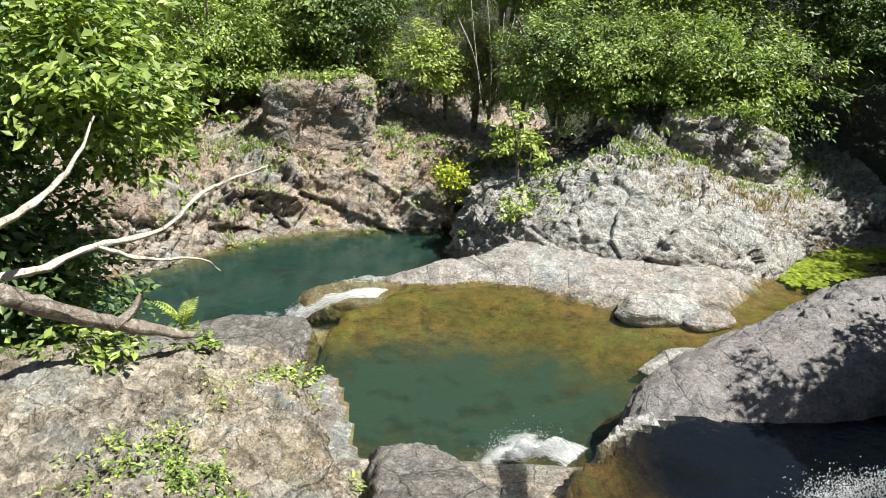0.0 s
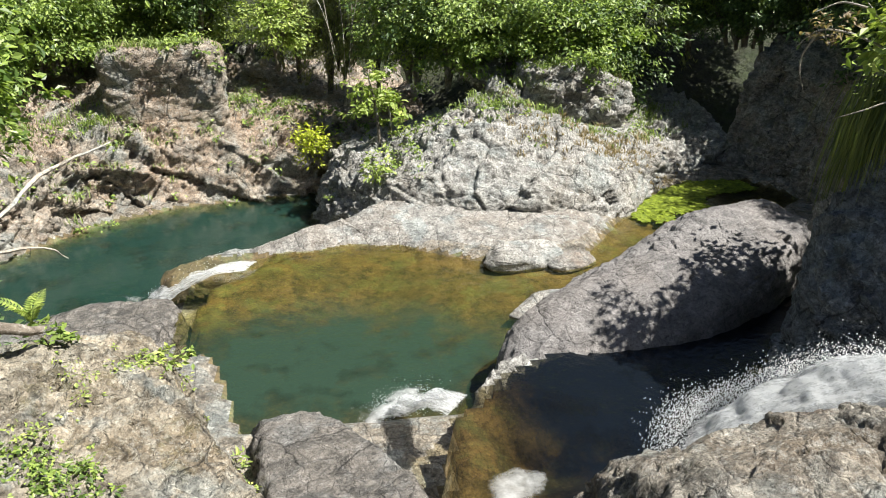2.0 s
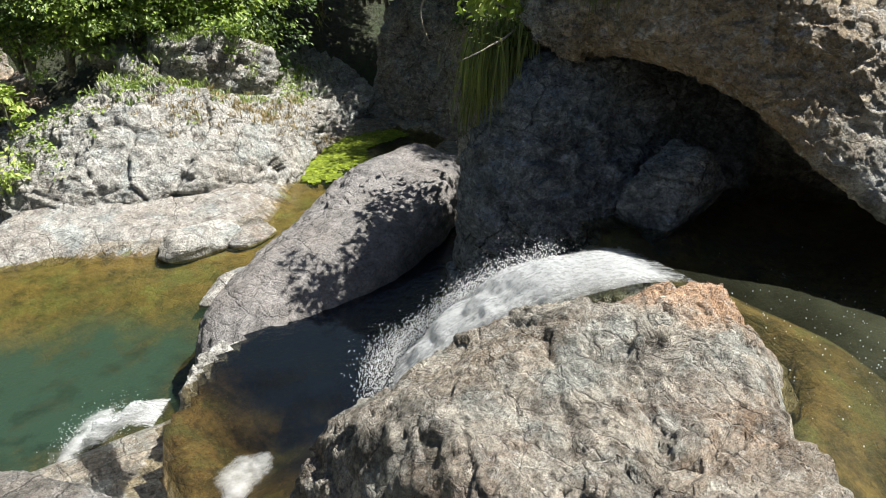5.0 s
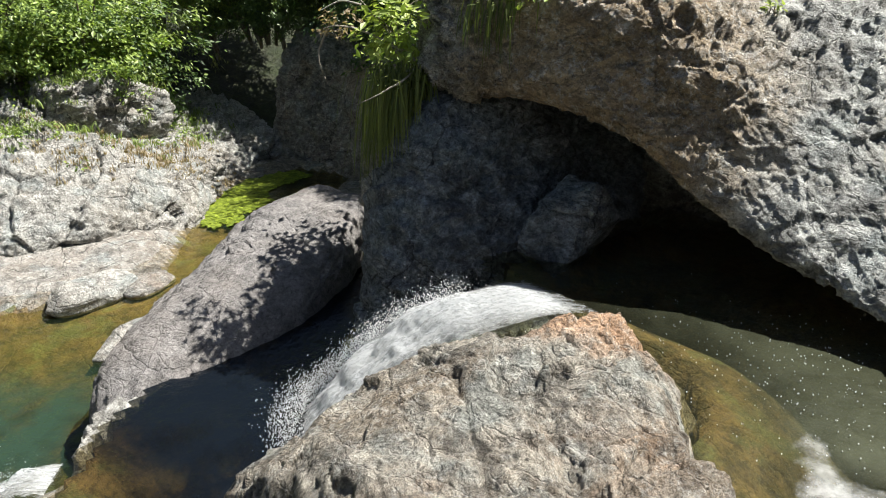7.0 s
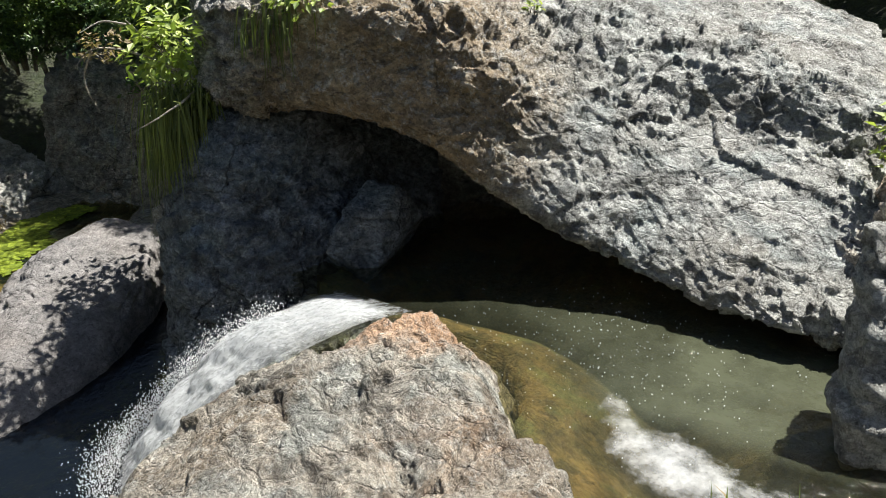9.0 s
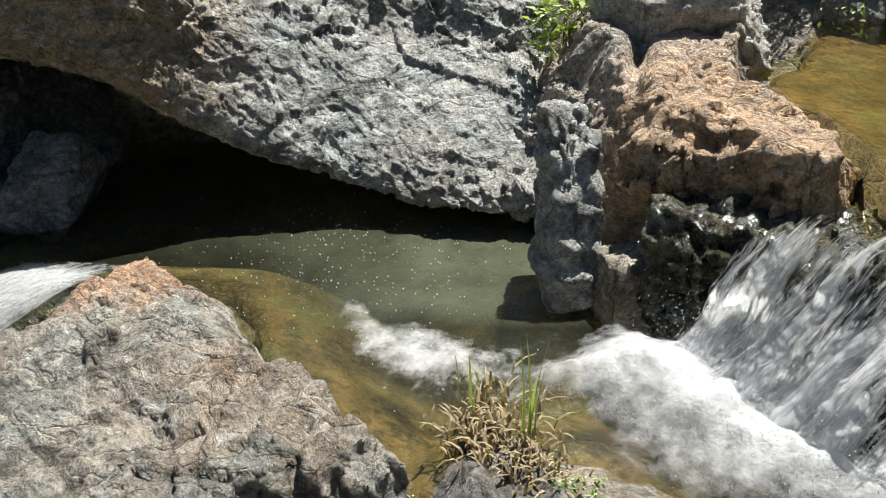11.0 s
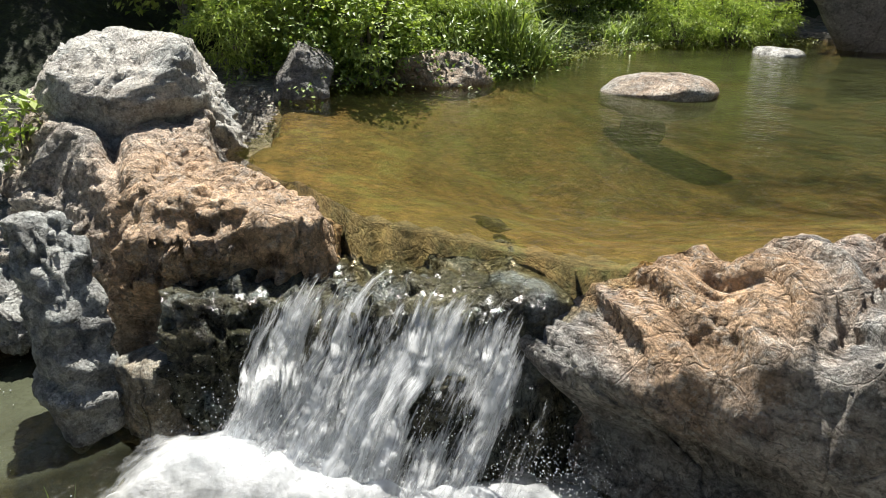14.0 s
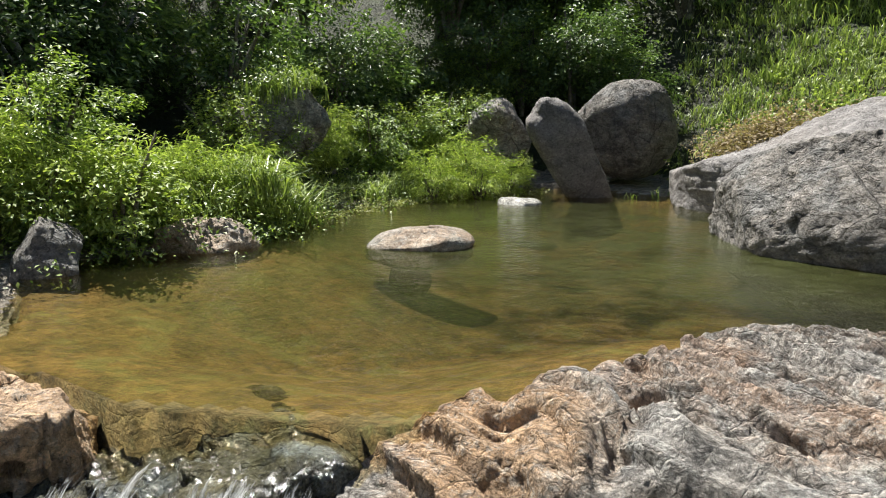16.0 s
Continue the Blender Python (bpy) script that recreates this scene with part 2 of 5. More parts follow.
        mp.inputs["Rotation"].default_value = (0.5 + 0.4 * k, 0.35, 0.8 * k)
        mp.inputs["Scale"].default_value = (1, 1, 1.9)
        link(bent.outputs[0], mp.inputs["Vector"])
        cell = noise_node(t, mp.outputs[0], scale, 0, 0, "ShaderNodeTexVoronoi")
        sub, tip, dot = node("ShaderNodeVectorMath"), node("ShaderNodeVectorMath"), node("ShaderNodeVectorMath")
        sub.operation, tip.operation, dot.operation = "SUBTRACT", "SUBTRACT", "DOT_PRODUCT"
        link(mp.outputs[0], sub.inputs[0])
        link(cell.outputs["Position"], sub.inputs[1])
        link(cell.outputs["Color"], tip.inputs[0])
        tip.inputs[1].default_value = (0.5, 0.5, 0.5)
        link(sub.outputs[0], dot.inputs[0])
        link(tip.outputs[0], dot.inputs[1])
        tone = node("ShaderNodeRGBToBW")
        link(cell.outputs["Color"], tone.inputs[0])
        tones.append(tone.outputs[0])
        for value, weight in ((dot.outputs["Value"], lift * scale * 1.35 * plates), (tone.outputs[0], lift * 0.45 * plates)):
            add = node("ShaderNodeMath")
            add.operation = "MULTIPLY_ADD"
            add.inputs[1].default_value = weight
            link(value, add.inputs[0])
            if height:
                link(height, add.inputs[2])
            else:
                add.inputs[2].default_value = 0
            height = add.outputs[0]
    # plate tones differ at random; lower plates darken as painted micro-shadow
    for tone, low, high in ((tones[0], 0.84, 1.08), (tones[1], 0.74, 1.1), (tones[2], 0.76, 1.1)):
        base = mix_node(t, min(1.0, plates), base, ramp_node(t, tone, [(0.2, low), (0.8, high)]).outputs[0], "MULTIPLY")
    crack = noise_node(t, bent.outputs[0], 1.3, 3, 0.5, "ShaderNodeTexVoronoi")
    crack.feature = "DISTANCE_TO_EDGE"
    line = ramp_node(t, crack.outputs["Distance"], [(0.0, 0.12), (0.008, 0.5), (0.02, 1.0)])
    base = mix_node(t, ramp_node(t, big.outputs[0], [(0.45, 0.15 * cracks), (0.55, cracks)]).outputs[0], base, line.outputs[0], "MULTIPLY")
    split = node("ShaderNodeMapping")
    split.inputs["Rotation"].default_value = (0.4, 0.2, 0.9)
    split.inputs["Scale"].default_value = (1, 0.45, 1.4)
    link(bent.outputs[0], split.inputs["Vector"])
    hair = noise_node(t, split.outputs[0], 4.6, 2, 0.5, "ShaderNodeTexVoronoi")
    hair.feature = "DISTANCE_TO_EDGE"
    seam = ramp_node(t, hair.outputs["Distance"], [(0.0, 0.1), (0.012, 0.45), (0.035, 1.0)])
    base = mix_node(t, ramp_node(t, mid.outputs[0], [(0.46, 0.0), (0.6, 0.6 * cracks)]).outputs[0], base, seam.outputs[0], "MULTIPLY")
    # colour drops where the fine bump is low, painting small shadows into pits
    pits = ramp_node(t, fine.outputs[0], [(0.37, 0.28), (0.46, 0.92), (0.7, 1.25)])
    base = mix_node(t, 0.9, base, pits.outputs[0], "MULTIPLY")
    grit = noise_node(t, bent.outputs[0], 75, 5, 0.75)
    base = mix_node(t, grain, base, ramp_node(t, grit.outputs[0], [(0.34, 0.3), (0.46, 0.88), (0.56, 1.08), (0.68, 1.55)]).outputs[0], "MULTIPLY")
    crust = noise_node(t, co, 34, 5, 0.7)
    crusted = ramp_node(t, big.outputs[0], [(0.4, 0.0), (0.6, 0.9 * lichen_amount)])
    base = mix_node(t, mix_node(t, 1.0, crusted.outputs[0], ramp_node(t, crust.outputs[0], [(0.57, 0.0), (0.62, 1.0)]).outputs[0], "MULTIPLY"), base, lichen)
    chips = noise_node(t, bent.outputs[0], 26, 2, 0.5, "ShaderNodeTexVoronoi")
    extras = [(mid.outputs[0], 0.05 * depth / 0.2), (fine.outputs[0], 0.022 * depth / 0.2), (line.outputs[0], 0.02), (seam.outputs[0], 0.014), (spots.outputs[0], 0.02 * depth / 0.2), (grit.outputs[0], 0.009 * depth / 0.2 * grain), (chips.outputs["Distance"], -0.016 * depth / 0.2 * grain)]
    if lines:
        mp = node("ShaderNodeMapping")
        mp.inputs["Rotation"].default_value = (0.0, 0.35, lines[1])
        link(bent.outputs[0], mp.inputs["Vector"])
        for scale, weight, low in ((2.6, 0.05, 0.75), (7.0, 0.022, 0.6)):
            wave = noise_node(t, mp.outputs[0], scale, 3, 0.6, "ShaderNodeTexWave")
            wave.wave_profile = "SAW"
            wave.inputs["Distortion"].default_value = 7.0
            wave.inputs["Detail Scale"].default_value = 0.6
            base = mix_node(t, lines[0], base, ramp_node(t, wave.outputs["Fac"], [(0.0, low), (0.18, 1.0), (0.8, 1.08), (1.0, low)]).outputs[0], "MULTIPLY")
            extras.append((wave.outputs["Fac"], weight * lines[0]))
    link(base, bsdf.inputs["Base Color"])
    bsdf.inputs["Roughness"].default_value = rough
    for value, weight in extras:
        add = node("ShaderNodeMath")
        add.operation = "MULTIPLY_ADD"
        add.inputs[1].default_value = weight
        link(value, add.inputs[0])
        link(height, add.inputs[2])
        height = add.outputs[0]
    b = node("ShaderNodeBump")
    b.inputs["Strength"].default_value = bump
    b.inputs["Distance"].default_value = 1.0
    link(height, b.inputs["Height"])
    link(b.outputs[0], bsdf.inputs["Normal"])
    return m


def leaf_material(name, colour, light, shine=0.45):
    m, t, bsdf, node, link = material(name)
    geo = node("ShaderNodeNewGeometry")
    r = ramp_node(t, geo.outputs["Random Per Island"], [(0.0, colour), (0.75, light), (1.0, tuple(min(1, c * 1.35) for c in light))])
    link(r.outputs[0], bsdf.inputs["Base Color"])
    bsdf.inputs["Roughness"].default_value = shine
    tr = node("ShaderNodeBsdfTranslucent")
    tint = mix_node(t, 1.0, r.outputs[0], (1.2, 1.3, 0.62), "MULTIPLY")
    link(tint, tr.inputs["Color"])
    mx = node("ShaderNodeMixShader")
    mx.inputs[0].default_value = 0.3
    link(bsdf.outputs[0], mx.inputs[1])
    link(tr.outputs[0], mx.inputs[2])
    link(mx.outputs[0], t.nodes["Material Output"].inputs["Surface"])
    return m


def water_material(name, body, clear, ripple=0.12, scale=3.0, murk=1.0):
    """Water: a clear sheet over the bed that turns to its own body colour with the depth and painted shade given at its
    points.
    """
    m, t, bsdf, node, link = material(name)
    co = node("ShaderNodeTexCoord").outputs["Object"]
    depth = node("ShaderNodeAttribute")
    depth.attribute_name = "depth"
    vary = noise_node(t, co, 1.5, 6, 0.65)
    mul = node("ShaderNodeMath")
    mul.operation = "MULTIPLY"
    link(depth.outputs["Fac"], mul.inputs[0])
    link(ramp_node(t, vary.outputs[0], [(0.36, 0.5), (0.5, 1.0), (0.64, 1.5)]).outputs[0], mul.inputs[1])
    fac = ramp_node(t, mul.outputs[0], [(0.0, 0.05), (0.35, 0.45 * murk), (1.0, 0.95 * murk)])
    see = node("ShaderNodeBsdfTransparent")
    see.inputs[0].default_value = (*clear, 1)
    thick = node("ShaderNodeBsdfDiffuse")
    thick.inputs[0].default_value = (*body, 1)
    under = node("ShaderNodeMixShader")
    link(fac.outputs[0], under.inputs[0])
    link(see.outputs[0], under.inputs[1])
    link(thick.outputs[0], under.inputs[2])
    gloss = node("ShaderNodeBsdfGlossy")
    gloss.inputs["Roughness"].default_value = 0.03
    waves = noise_node(t, co, scale, 4, 0.6)
    b = node("ShaderNodeBump")
    b.inputs["Strength"].default_value = ripple
    b.inputs["Distance"].default_value = 0.1
    link(waves.outputs[0], b.inputs["Height"])
    link(b.outputs[0], gloss.inputs["Normal"])
    fr = node("ShaderNodeFresnel")
    fr.inputs[0].default_value = 1.33
    link(b.outputs[0], fr.inputs["Normal"])
    mx = node("ShaderNodeMixShader")
    link(fr.outputs[0], mx.inputs[0])
    link(under.outputs[0], mx.inputs[1])
    link(gloss.outputs[0], mx.inputs[2])
    link(mx.outputs[0], t.nodes["Material Output"].inputs["Surface"])
    return m


def foam_material(name, cover=0.5, scale=9.0, stretch=(1, 1, 1), turn=0, soft=0.1):
    """White water: bright broken froth with gaps between the strands; the attribute froth thins it out to its edges."""
    m, t, bsdf, node, link = material(name)
    co = node("ShaderNodeTexCoord").outputs["Object"]
    mp = node("ShaderNodeMapping")
    mp.inputs["Scale"].default_value = stretch
    mp.inputs["Rotation"].default_value = (0, 0, radians(turn))
    link(co, mp.inputs["Vector"])
    froth = node("ShaderNodeAttribute")
    froth.attribute_name = "froth"
    n1 = noise_node(t, mp.outputs[0], scale, 7, 0.65)
    add = node("ShaderNodeMath")
    add.operation = "ADD"
    link(n1.outputs[0], add.inputs[0])
    link(froth.outputs["Fac"], add.inputs[1])
    part = node("ShaderNodeMath")
    part.operation = "MULTIPLY"
    part.inputs[1].default_value = 1 / 1.6
    link(add.outputs[0], part.inputs[0])
    alpha = ramp_node(t, part.outputs[0], [((1.28 - 0.6 * cover - soft) / 1.6, 0.0), ((1.28 - 0.6 * cover + soft) / 1.6, 0.97)])
    link(ramp_node(t, n1.outputs[0], [(0.35, (0.76, 0.79, 0.82)), (0.6, (0.94, 0.95, 0.96))]).outputs[0], bsdf.inputs["Base Color"])
    bsdf.inputs["Roughness"].default_value = 0.6
    through_light, white, clear = node("ShaderNodeBsdfTranslucent"), node("ShaderNodeMixShader"), node("ShaderNodeMixShader")
    through_light.inputs[0].default_value = (0.93, 0.95, 0.97, 1)
    white.inputs[0].default_value = 0.58
    link(bsdf.outputs[0], white.inputs[1])
    link(through_light.outputs[0], white.inputs[2])
    link(alpha.outputs[0], clear.inputs[0])
    link(node("ShaderNodeBsdfTransparent").outputs[0], clear.inputs[1])
    link(white.outputs[0], clear.inputs[2])
    link(clear.outputs[0], t.nodes["Material Output"].inputs["Surface"])
    b = node("ShaderNodeBump")
    b.inputs["Strength"].default_value = 0.5
    b.inputs["Distance"].default_value = 0.08
    link(n1.outputs[0], b.inputs["Height"])
    link(b.outputs[0], bsdf.inputs["Normal"])
    return m


def flow_material(name, cover, along=2.0, across=14.0, soft=0.2, swell=0.035):
    """Rushing water: white streaks drawn out along the flow, with gaps; froth sets how much of it is white."""
    m, t, bsdf, node, link = material(name)
    pick = {}
    for key in ("froth", "along", "across"):
        pick[key] = node("ShaderNodeAttribute")
        pick[key].attribute_name = key
    place = node("ShaderNodeCombineXYZ")
    for key, scale, slot in (("along", along, 0), ("across", across, 1)):
        mul = node("ShaderNodeMath")
        mul.operation = "MULTIPLY"
        mul.inputs[1].default_value = scale
        link(pick[key].outputs["Fac"], mul.inputs[0])
        link(mul.outputs[0], place.inputs[slot])
    n = noise_node(t, place.outputs[0], 1.0, 9, 0.74)
    n.inputs["Distortion"].default_value = 0.5
    add = node("ShaderNodeMath")
    add.operation = "MULTIPLY_ADD"
    add.inputs[1].default_value = 0.5
    link(pick["froth"].outputs["Fac"], add.inputs[0])
    link(n.outputs[0], add.inputs[2])
    alpha = ramp_node(t, add.outputs[0], [(0.95 - 0.35 * cover - soft, 0.0), (min(1.0, 0.95 - 0.35 * cover + soft), 0.96)])
    link(ramp_node(t, n.outputs[0], [(0.35, (0.74, 0.77, 0.8)), (0.6, (0.93, 0.94, 0.95))]).outputs[0], bsdf.inputs["Base Color"])
    bsdf.inputs["Roughness"].default_value = 0.5
    through_light, white, clear = node("ShaderNodeBsdfTranslucent"), node("ShaderNodeMixShader"), node("ShaderNodeMixShader")
    through_light.inputs[0].default_value = (0.93, 0.95, 0.97, 1)
    white.inputs[0].default_value = 0.58
    link(bsdf.outputs[0], white.inputs[1])
    link(through_light.outputs[0], white.inputs[2])
    link(alpha.outputs[0], clear.inputs[0])
    link(node("ShaderNodeBsdfTransparent").outputs[0], clear.inputs[1])
    link(white.outputs[0], clear.inputs[2])
    link(clear.outputs[0], t.nodes["Material Output"].inputs["Surface"])
    b = node("ShaderNodeBump")
    b.inputs["Strength"].default_value, b.inputs["Distance"].default_value = 0.7, swell
    link(n.outputs[0], b.inputs["Height"])
    link(b.outputs[0], bsdf.inputs["Normal"])
    return m


GREY = rock_material("grey_rock", (0.43, 0.42, 0.395), (0.165, 0.162, 0.153), (0.26, 0.22, 0.18), 0.6, rust=0.2)
DOME = rock_material("dome_rock", (0.46, 0.42, 0.355), (0.15, 0.135, 0.115), (0.27, 0.205, 0.14), 0.7, rust=0.25, cracks=0.6, lines=(0.35, 0.9), spot=(4.35, 2.6, 2.75, 0.8), tint=(0.36, 0.4, 0.38))
CREAM = rock_material("cream_rock", (0.72, 0.69, 0.63), (0.36, 0.34, 0.31), (0.5, 0.43, 0.35), 0.5, lichen=(0.8, 0.79, 0.76), lichen_amount=0.5, plates=0.6, cracks=0.4)
PALE = rock_material("pale_rock", (0.522, 0.508, 0.475), (0.218, 0.211, 0.195), (0.324, 0.279, 0.225), 0.5, lichen=(0.68, 0.68, 0.65), lichen_amount=0.6, plates=0.65)
# brown overhang patch, its colour lightened for light bounced into the hollow
CLIFF = rock_material("cliff_rock", (0.54, 0.55, 0.525), (0.21, 0.212, 0.203), (0.31, 0.285, 0.24), 0.5, lichen=(0.64, 0.64, 0.62), lichen_amount=0.6, spot=(6.0, 3.8, 4.0, 1.9), spot_colour=(0.4, 0.28, 0.15), cracks=0.5)
TAN = rock_material("tan_rock", (0.494, 0.432, 0.356), (0.187, 0.168, 0.14), (0.324, 0.248, 0.171), 0.6, rust=0.3, plates=0.65)
PEACH = rock_material("peach_rock", (0.78, 0.7, 0.6), (0.36, 0.32, 0.28), (0.66, 0.48, 0.34), 0.6, rust=0.15, cracks=0.4, lines=(0.5, 0.6), spot_colour=(0.74, 0.48, 0.28), spot=(4.9, -1.6, 3.7, 1.5), tint=(0.38, 0.4, 0.4))
FOLDED = rock_material("folded_rock", (0.513, 0.484, 0.446), (0.187, 0.176, 0.164), (0.324, 0.252, 0.189), 0.5, rust=0.45, plates=0.6, lines=(1.0, 1.2), tint=(0.42, 0.44, 0.44), spot=(1.95, -3.2, 3.6, 0.75), spot_colour=(0.58, 0.36, 0.19), cracks=0.35)
LEDGE = rock_material("ledge_rock", (0.37, 0.355, 0.33), (0.155, 0.15, 0.143), (0.29, 0.235, 0.19), 0.6, bump=0.8, depth=0.12, plates=0.7)
SHORE = rock_material("shore_rock", (0.399, 0.351, 0.285), (0.14, 0.129, 0.109), (0.261, 0.203, 0.144), 0.55, moss=0.25)
DARK = rock_material("dark_rock", (0.26, 0.235, 0.21), (0.1, 0.095, 0.088), (0.2, 0.178, 0.155), 0.5, lichen=(0.4, 0.385, 0.37), lichen_amount=0.35, tint=(0.27, 0.28, 0.28))
SMOOTH = rock_material("smooth_rock", (0.25, 0.235, 0.23), (0.15, 0.143, 0.142), (0.23, 0.2, 0.18), 0.5, lichen=(0.42, 0.4, 0.38), lichen_amount=0.3, bump=0.8, depth=0.2, tint=(0.3, 0.285, 0.28), plates=0.5, cracks=0.4, grain=0.6)
# the cliff's grey rock made darker and bluer, as skylit shade colours it
SHADE_BLUE = rock_material("shade_blue_rock", (0.27, 0.31, 0.35), (0.085, 0.1, 0.12), (0.16, 0.16, 0.16), 0.5, lichen=(0.42, 0.45, 0.48), tint=(0.26, 0.33, 0.37))
MOSSY = rock_material("mossy_rock", (0.47, 0.415, 0.325), (0.18, 0.155, 0.115), (0.31, 0.235, 0.15), 0.75, moss=0.45, lichen=(0.62, 0.6, 0.52), lichen_amount=0.5)
BED = rock_material("bed_rock", (0.2, 0.14, 0.07), (0.06, 0.045, 0.022), (0.1, 0.1, 0.045), 0.6, lichen=(0.24, 0.19, 0.09), lichen_amount=0.5, bump=0.6, depth=0.2, tint=(0.15, 0.17, 0.08), tint_amount=0.8, plates=0.7, cracks=0.0)
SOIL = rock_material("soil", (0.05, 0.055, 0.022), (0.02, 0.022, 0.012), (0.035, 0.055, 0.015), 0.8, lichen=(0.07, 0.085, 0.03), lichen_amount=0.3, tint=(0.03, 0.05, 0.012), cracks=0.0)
LEAF = leaf_material("leaf_green", (0.06, 0.115, 0.028), (0.275, 0.36, 0.085), 0.45)
# for dark-leaved bushes; also stands in for shade under trees
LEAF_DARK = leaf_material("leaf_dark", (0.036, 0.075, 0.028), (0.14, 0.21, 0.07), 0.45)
LEAF_BRIGHT = leaf_material("leaf_bright", (0.17, 0.25, 0.055), (0.38, 0.45, 0.12), 0.5)
LEAF_DULL = leaf_material("leaf_dull", (0.14, 0.16, 0.05), (0.32, 0.33, 0.13), 0.55)
HANG = leaf_material("hanging_blade", (0.05, 0.08, 0.02), (0.17, 0.2, 0.05), 0.6)
GRASS = leaf_material("grass_blade", (0.1, 0.16, 0.04), (0.27, 0.33, 0.11))
DRY = leaf_material("dry_grass", (0.15, 0.11, 0.06), (0.32, 0.25, 0.155), 0.7)
BARK = rock_material("bark", (0.2, 0.165, 0.13), (0.1, 0.08, 0.06), (0.12, 0.1, 0.08), 0.4, lichen=(0.55, 0.53, 0.48), bump=0.3, plates=0.15, depth=0.1, grain=0.5)
PALE_BARK = rock_material("pale_bark", (0.5, 0.45, 0.38), (0.33, 0.29, 0.24), (0.28, 0.23, 0.18), 0.4, lichen=(0.66, 0.63, 0.57), bump=0.3, plates=0.15, depth=0.1, grain=0.5)

# ---- pools: outline in the plan, water level ----
FAR_POOL = [(-9, 14.5), (-7.1, 13.9), (-5.7, 15.2), (-4.7, 16.5), (-3.2, 17.4), (-0.9, 17.9), (1.2, 18.6), (0.6, 16.6), (-0.6, 14.3), (-1.7, 13.2), (-2.2, 12.4), (-3.0, 11.9), (-4.0, 11.3), (-6.3, 11.0), (-9, 11.5)]
GREEN_POOL = [(-0.9, 12.0), (-0.4, 12.3), (0.7, 12.6), (1.5, 12.4), (2.0, 12.0), (2.9, 11.4), (3.9, 11.1), (4.9, 11.4), (5.6, 12.2), (6.2, 13.0), (6.8, 13.8), (8.9, 15.2), (10.3, 15.2), (10.8, 13.8), (8.5, 12.2), (6.0, 10.6), (4.0, 9.0), (2.9, 7.6), (1.6, 7.2), (0.5, 7.2), (-0.9, 7.2), (-1.1, 8.0), (-1.3, 8.7), (-1.7, 9.4), (-1.9, 10.1), (-1.7, 11.2)]
DARK_POOL = [(1.0, 4.6), (1.3, 6.05), (1.9, 6.45), (2.6, 6.8), (3.3, 7.0), (4.5, 7.5), (6.0, 9.0), (7.6, 9.6), (7.6, 8.4), (6.0, 7.2), (4.6, 6.0), (4.4, 5.0), (3.6, 4.8), (2.6, 4.5), (1.6, 4.2)]
PLUNGE = [(4.85, 3.15), (5.0, 3.75), (5.3, 4.35), (6.2, 4.2), (7.8, 3.8), (7.8, 2.6), (7.0, 1.8), (6.9, 1), (6.6, 0.4), (6.3, 0), (6.1, -0.4), (4.7, -0.6), (4.5, -1.4), (3.2, -2.3), (2.2, -3.0), (1.2, -3.2), (0.5, -2.7), (1.5, -2.2), (2.6, -1.3), (3.0, -0.4), (2.7, 0.6), (3.3, 1.1), (3.8, 1.5), (4.3, 1.7), (4.9, 2.1), (4.9, 2.9)]
UPPER_POOL = [(2.75, -3.0), (3.3, -2.75), (4.0, -2.4), (6, -2.2), (6.9, -2.9), (8.7, -3.9), (8.8, -4.8), (8.0, -6.4), (9.9, -9.1), (10.6, -14), (10.4, -16.8), (8.5, -17.4), (4.8, -16.6), (3, -14), (-1, -13), (-5, -12), (-5, -8), (-1.5, -7.0), (0.5, -6.3), (1.4, -5.6), (1.7, -4.9), (2.1, -3.6)]
POOLS = [(FAR_POOL, -0.8, 1.6, 0.9), (GREEN_POOL, 0.0, 0.7, 2.0), (DARK_POOL, 0.9, 0.6, 0.6), (PLUNGE, 2.3, 0.7, 0.7), (UPPER_POOL, 3.6, 0.8, 1.6)]


def ground_height(x, y):
    z = np.full(x.shape, 1e3)
    p = np.stack([x.ravel(), y.ravel(), 0 * x.ravel()], 1)
    lump = fbm(p, 5.0, 4, 77).reshape(x.shape)
    for poly, level, depth, shelf in POOLS:
        s = -inside(poly, x, y)
        out = np.where(s > 0, 0.1 * smooth(0, 0.3, s) + 0.06 * np.minimum(s, 2.5) + 0.75 * np.clip(s - 2.5, 0, 30) + 0.15 * np.clip(s - 32, 0, 400), 0)
        z = np.minimum(z, np.where(s > 0, level + out * (1 + 0.12 * lump), 1e3))
    for poly, level, depth, shelf in POOLS:
        s = inside(poly, x, y)
        z = np.where(s > 0, level - depth * smooth(0, 2.2 * shelf, s) - 0.08, z)
    z = z + 0.08 * lump + 0.03 * fbm(p, 0.6, 3, 78).reshape(x.shape)
    return z + np.clip(3.5 - z, 0, 9) * np.exp(-((x + 0.9) ** 2 + (y + 0.3) ** 2) / 1.6)


def spaced(limit, fine, step):
    """Positions from -limit to limit, close together within fine and ever wider outside."""
    mid = np.arange(-fine, fine + step / 2, step)
    out = [fine + step]
    while out[-1] < limit:
        out.append(out[-1] * 1.12)
    return np.r_[-np.array(out[::-1]), mid, out]


def ground():
    x, y = np.meshgrid(spaced(260, 21, 0.12), spaced(260, 21, 0.12), indexing="ij")
    wet = np.full(x.shape, -1e3)
    for poly, *_ in POOLS:
        wet = np.maximum(wet, inside(poly, x, y))
    f = grid_faces(*x.shape)
    mean = wet.ravel()[f].mean(1)
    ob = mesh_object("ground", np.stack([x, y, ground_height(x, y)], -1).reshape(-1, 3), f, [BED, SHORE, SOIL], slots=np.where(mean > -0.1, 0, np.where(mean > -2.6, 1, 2)))
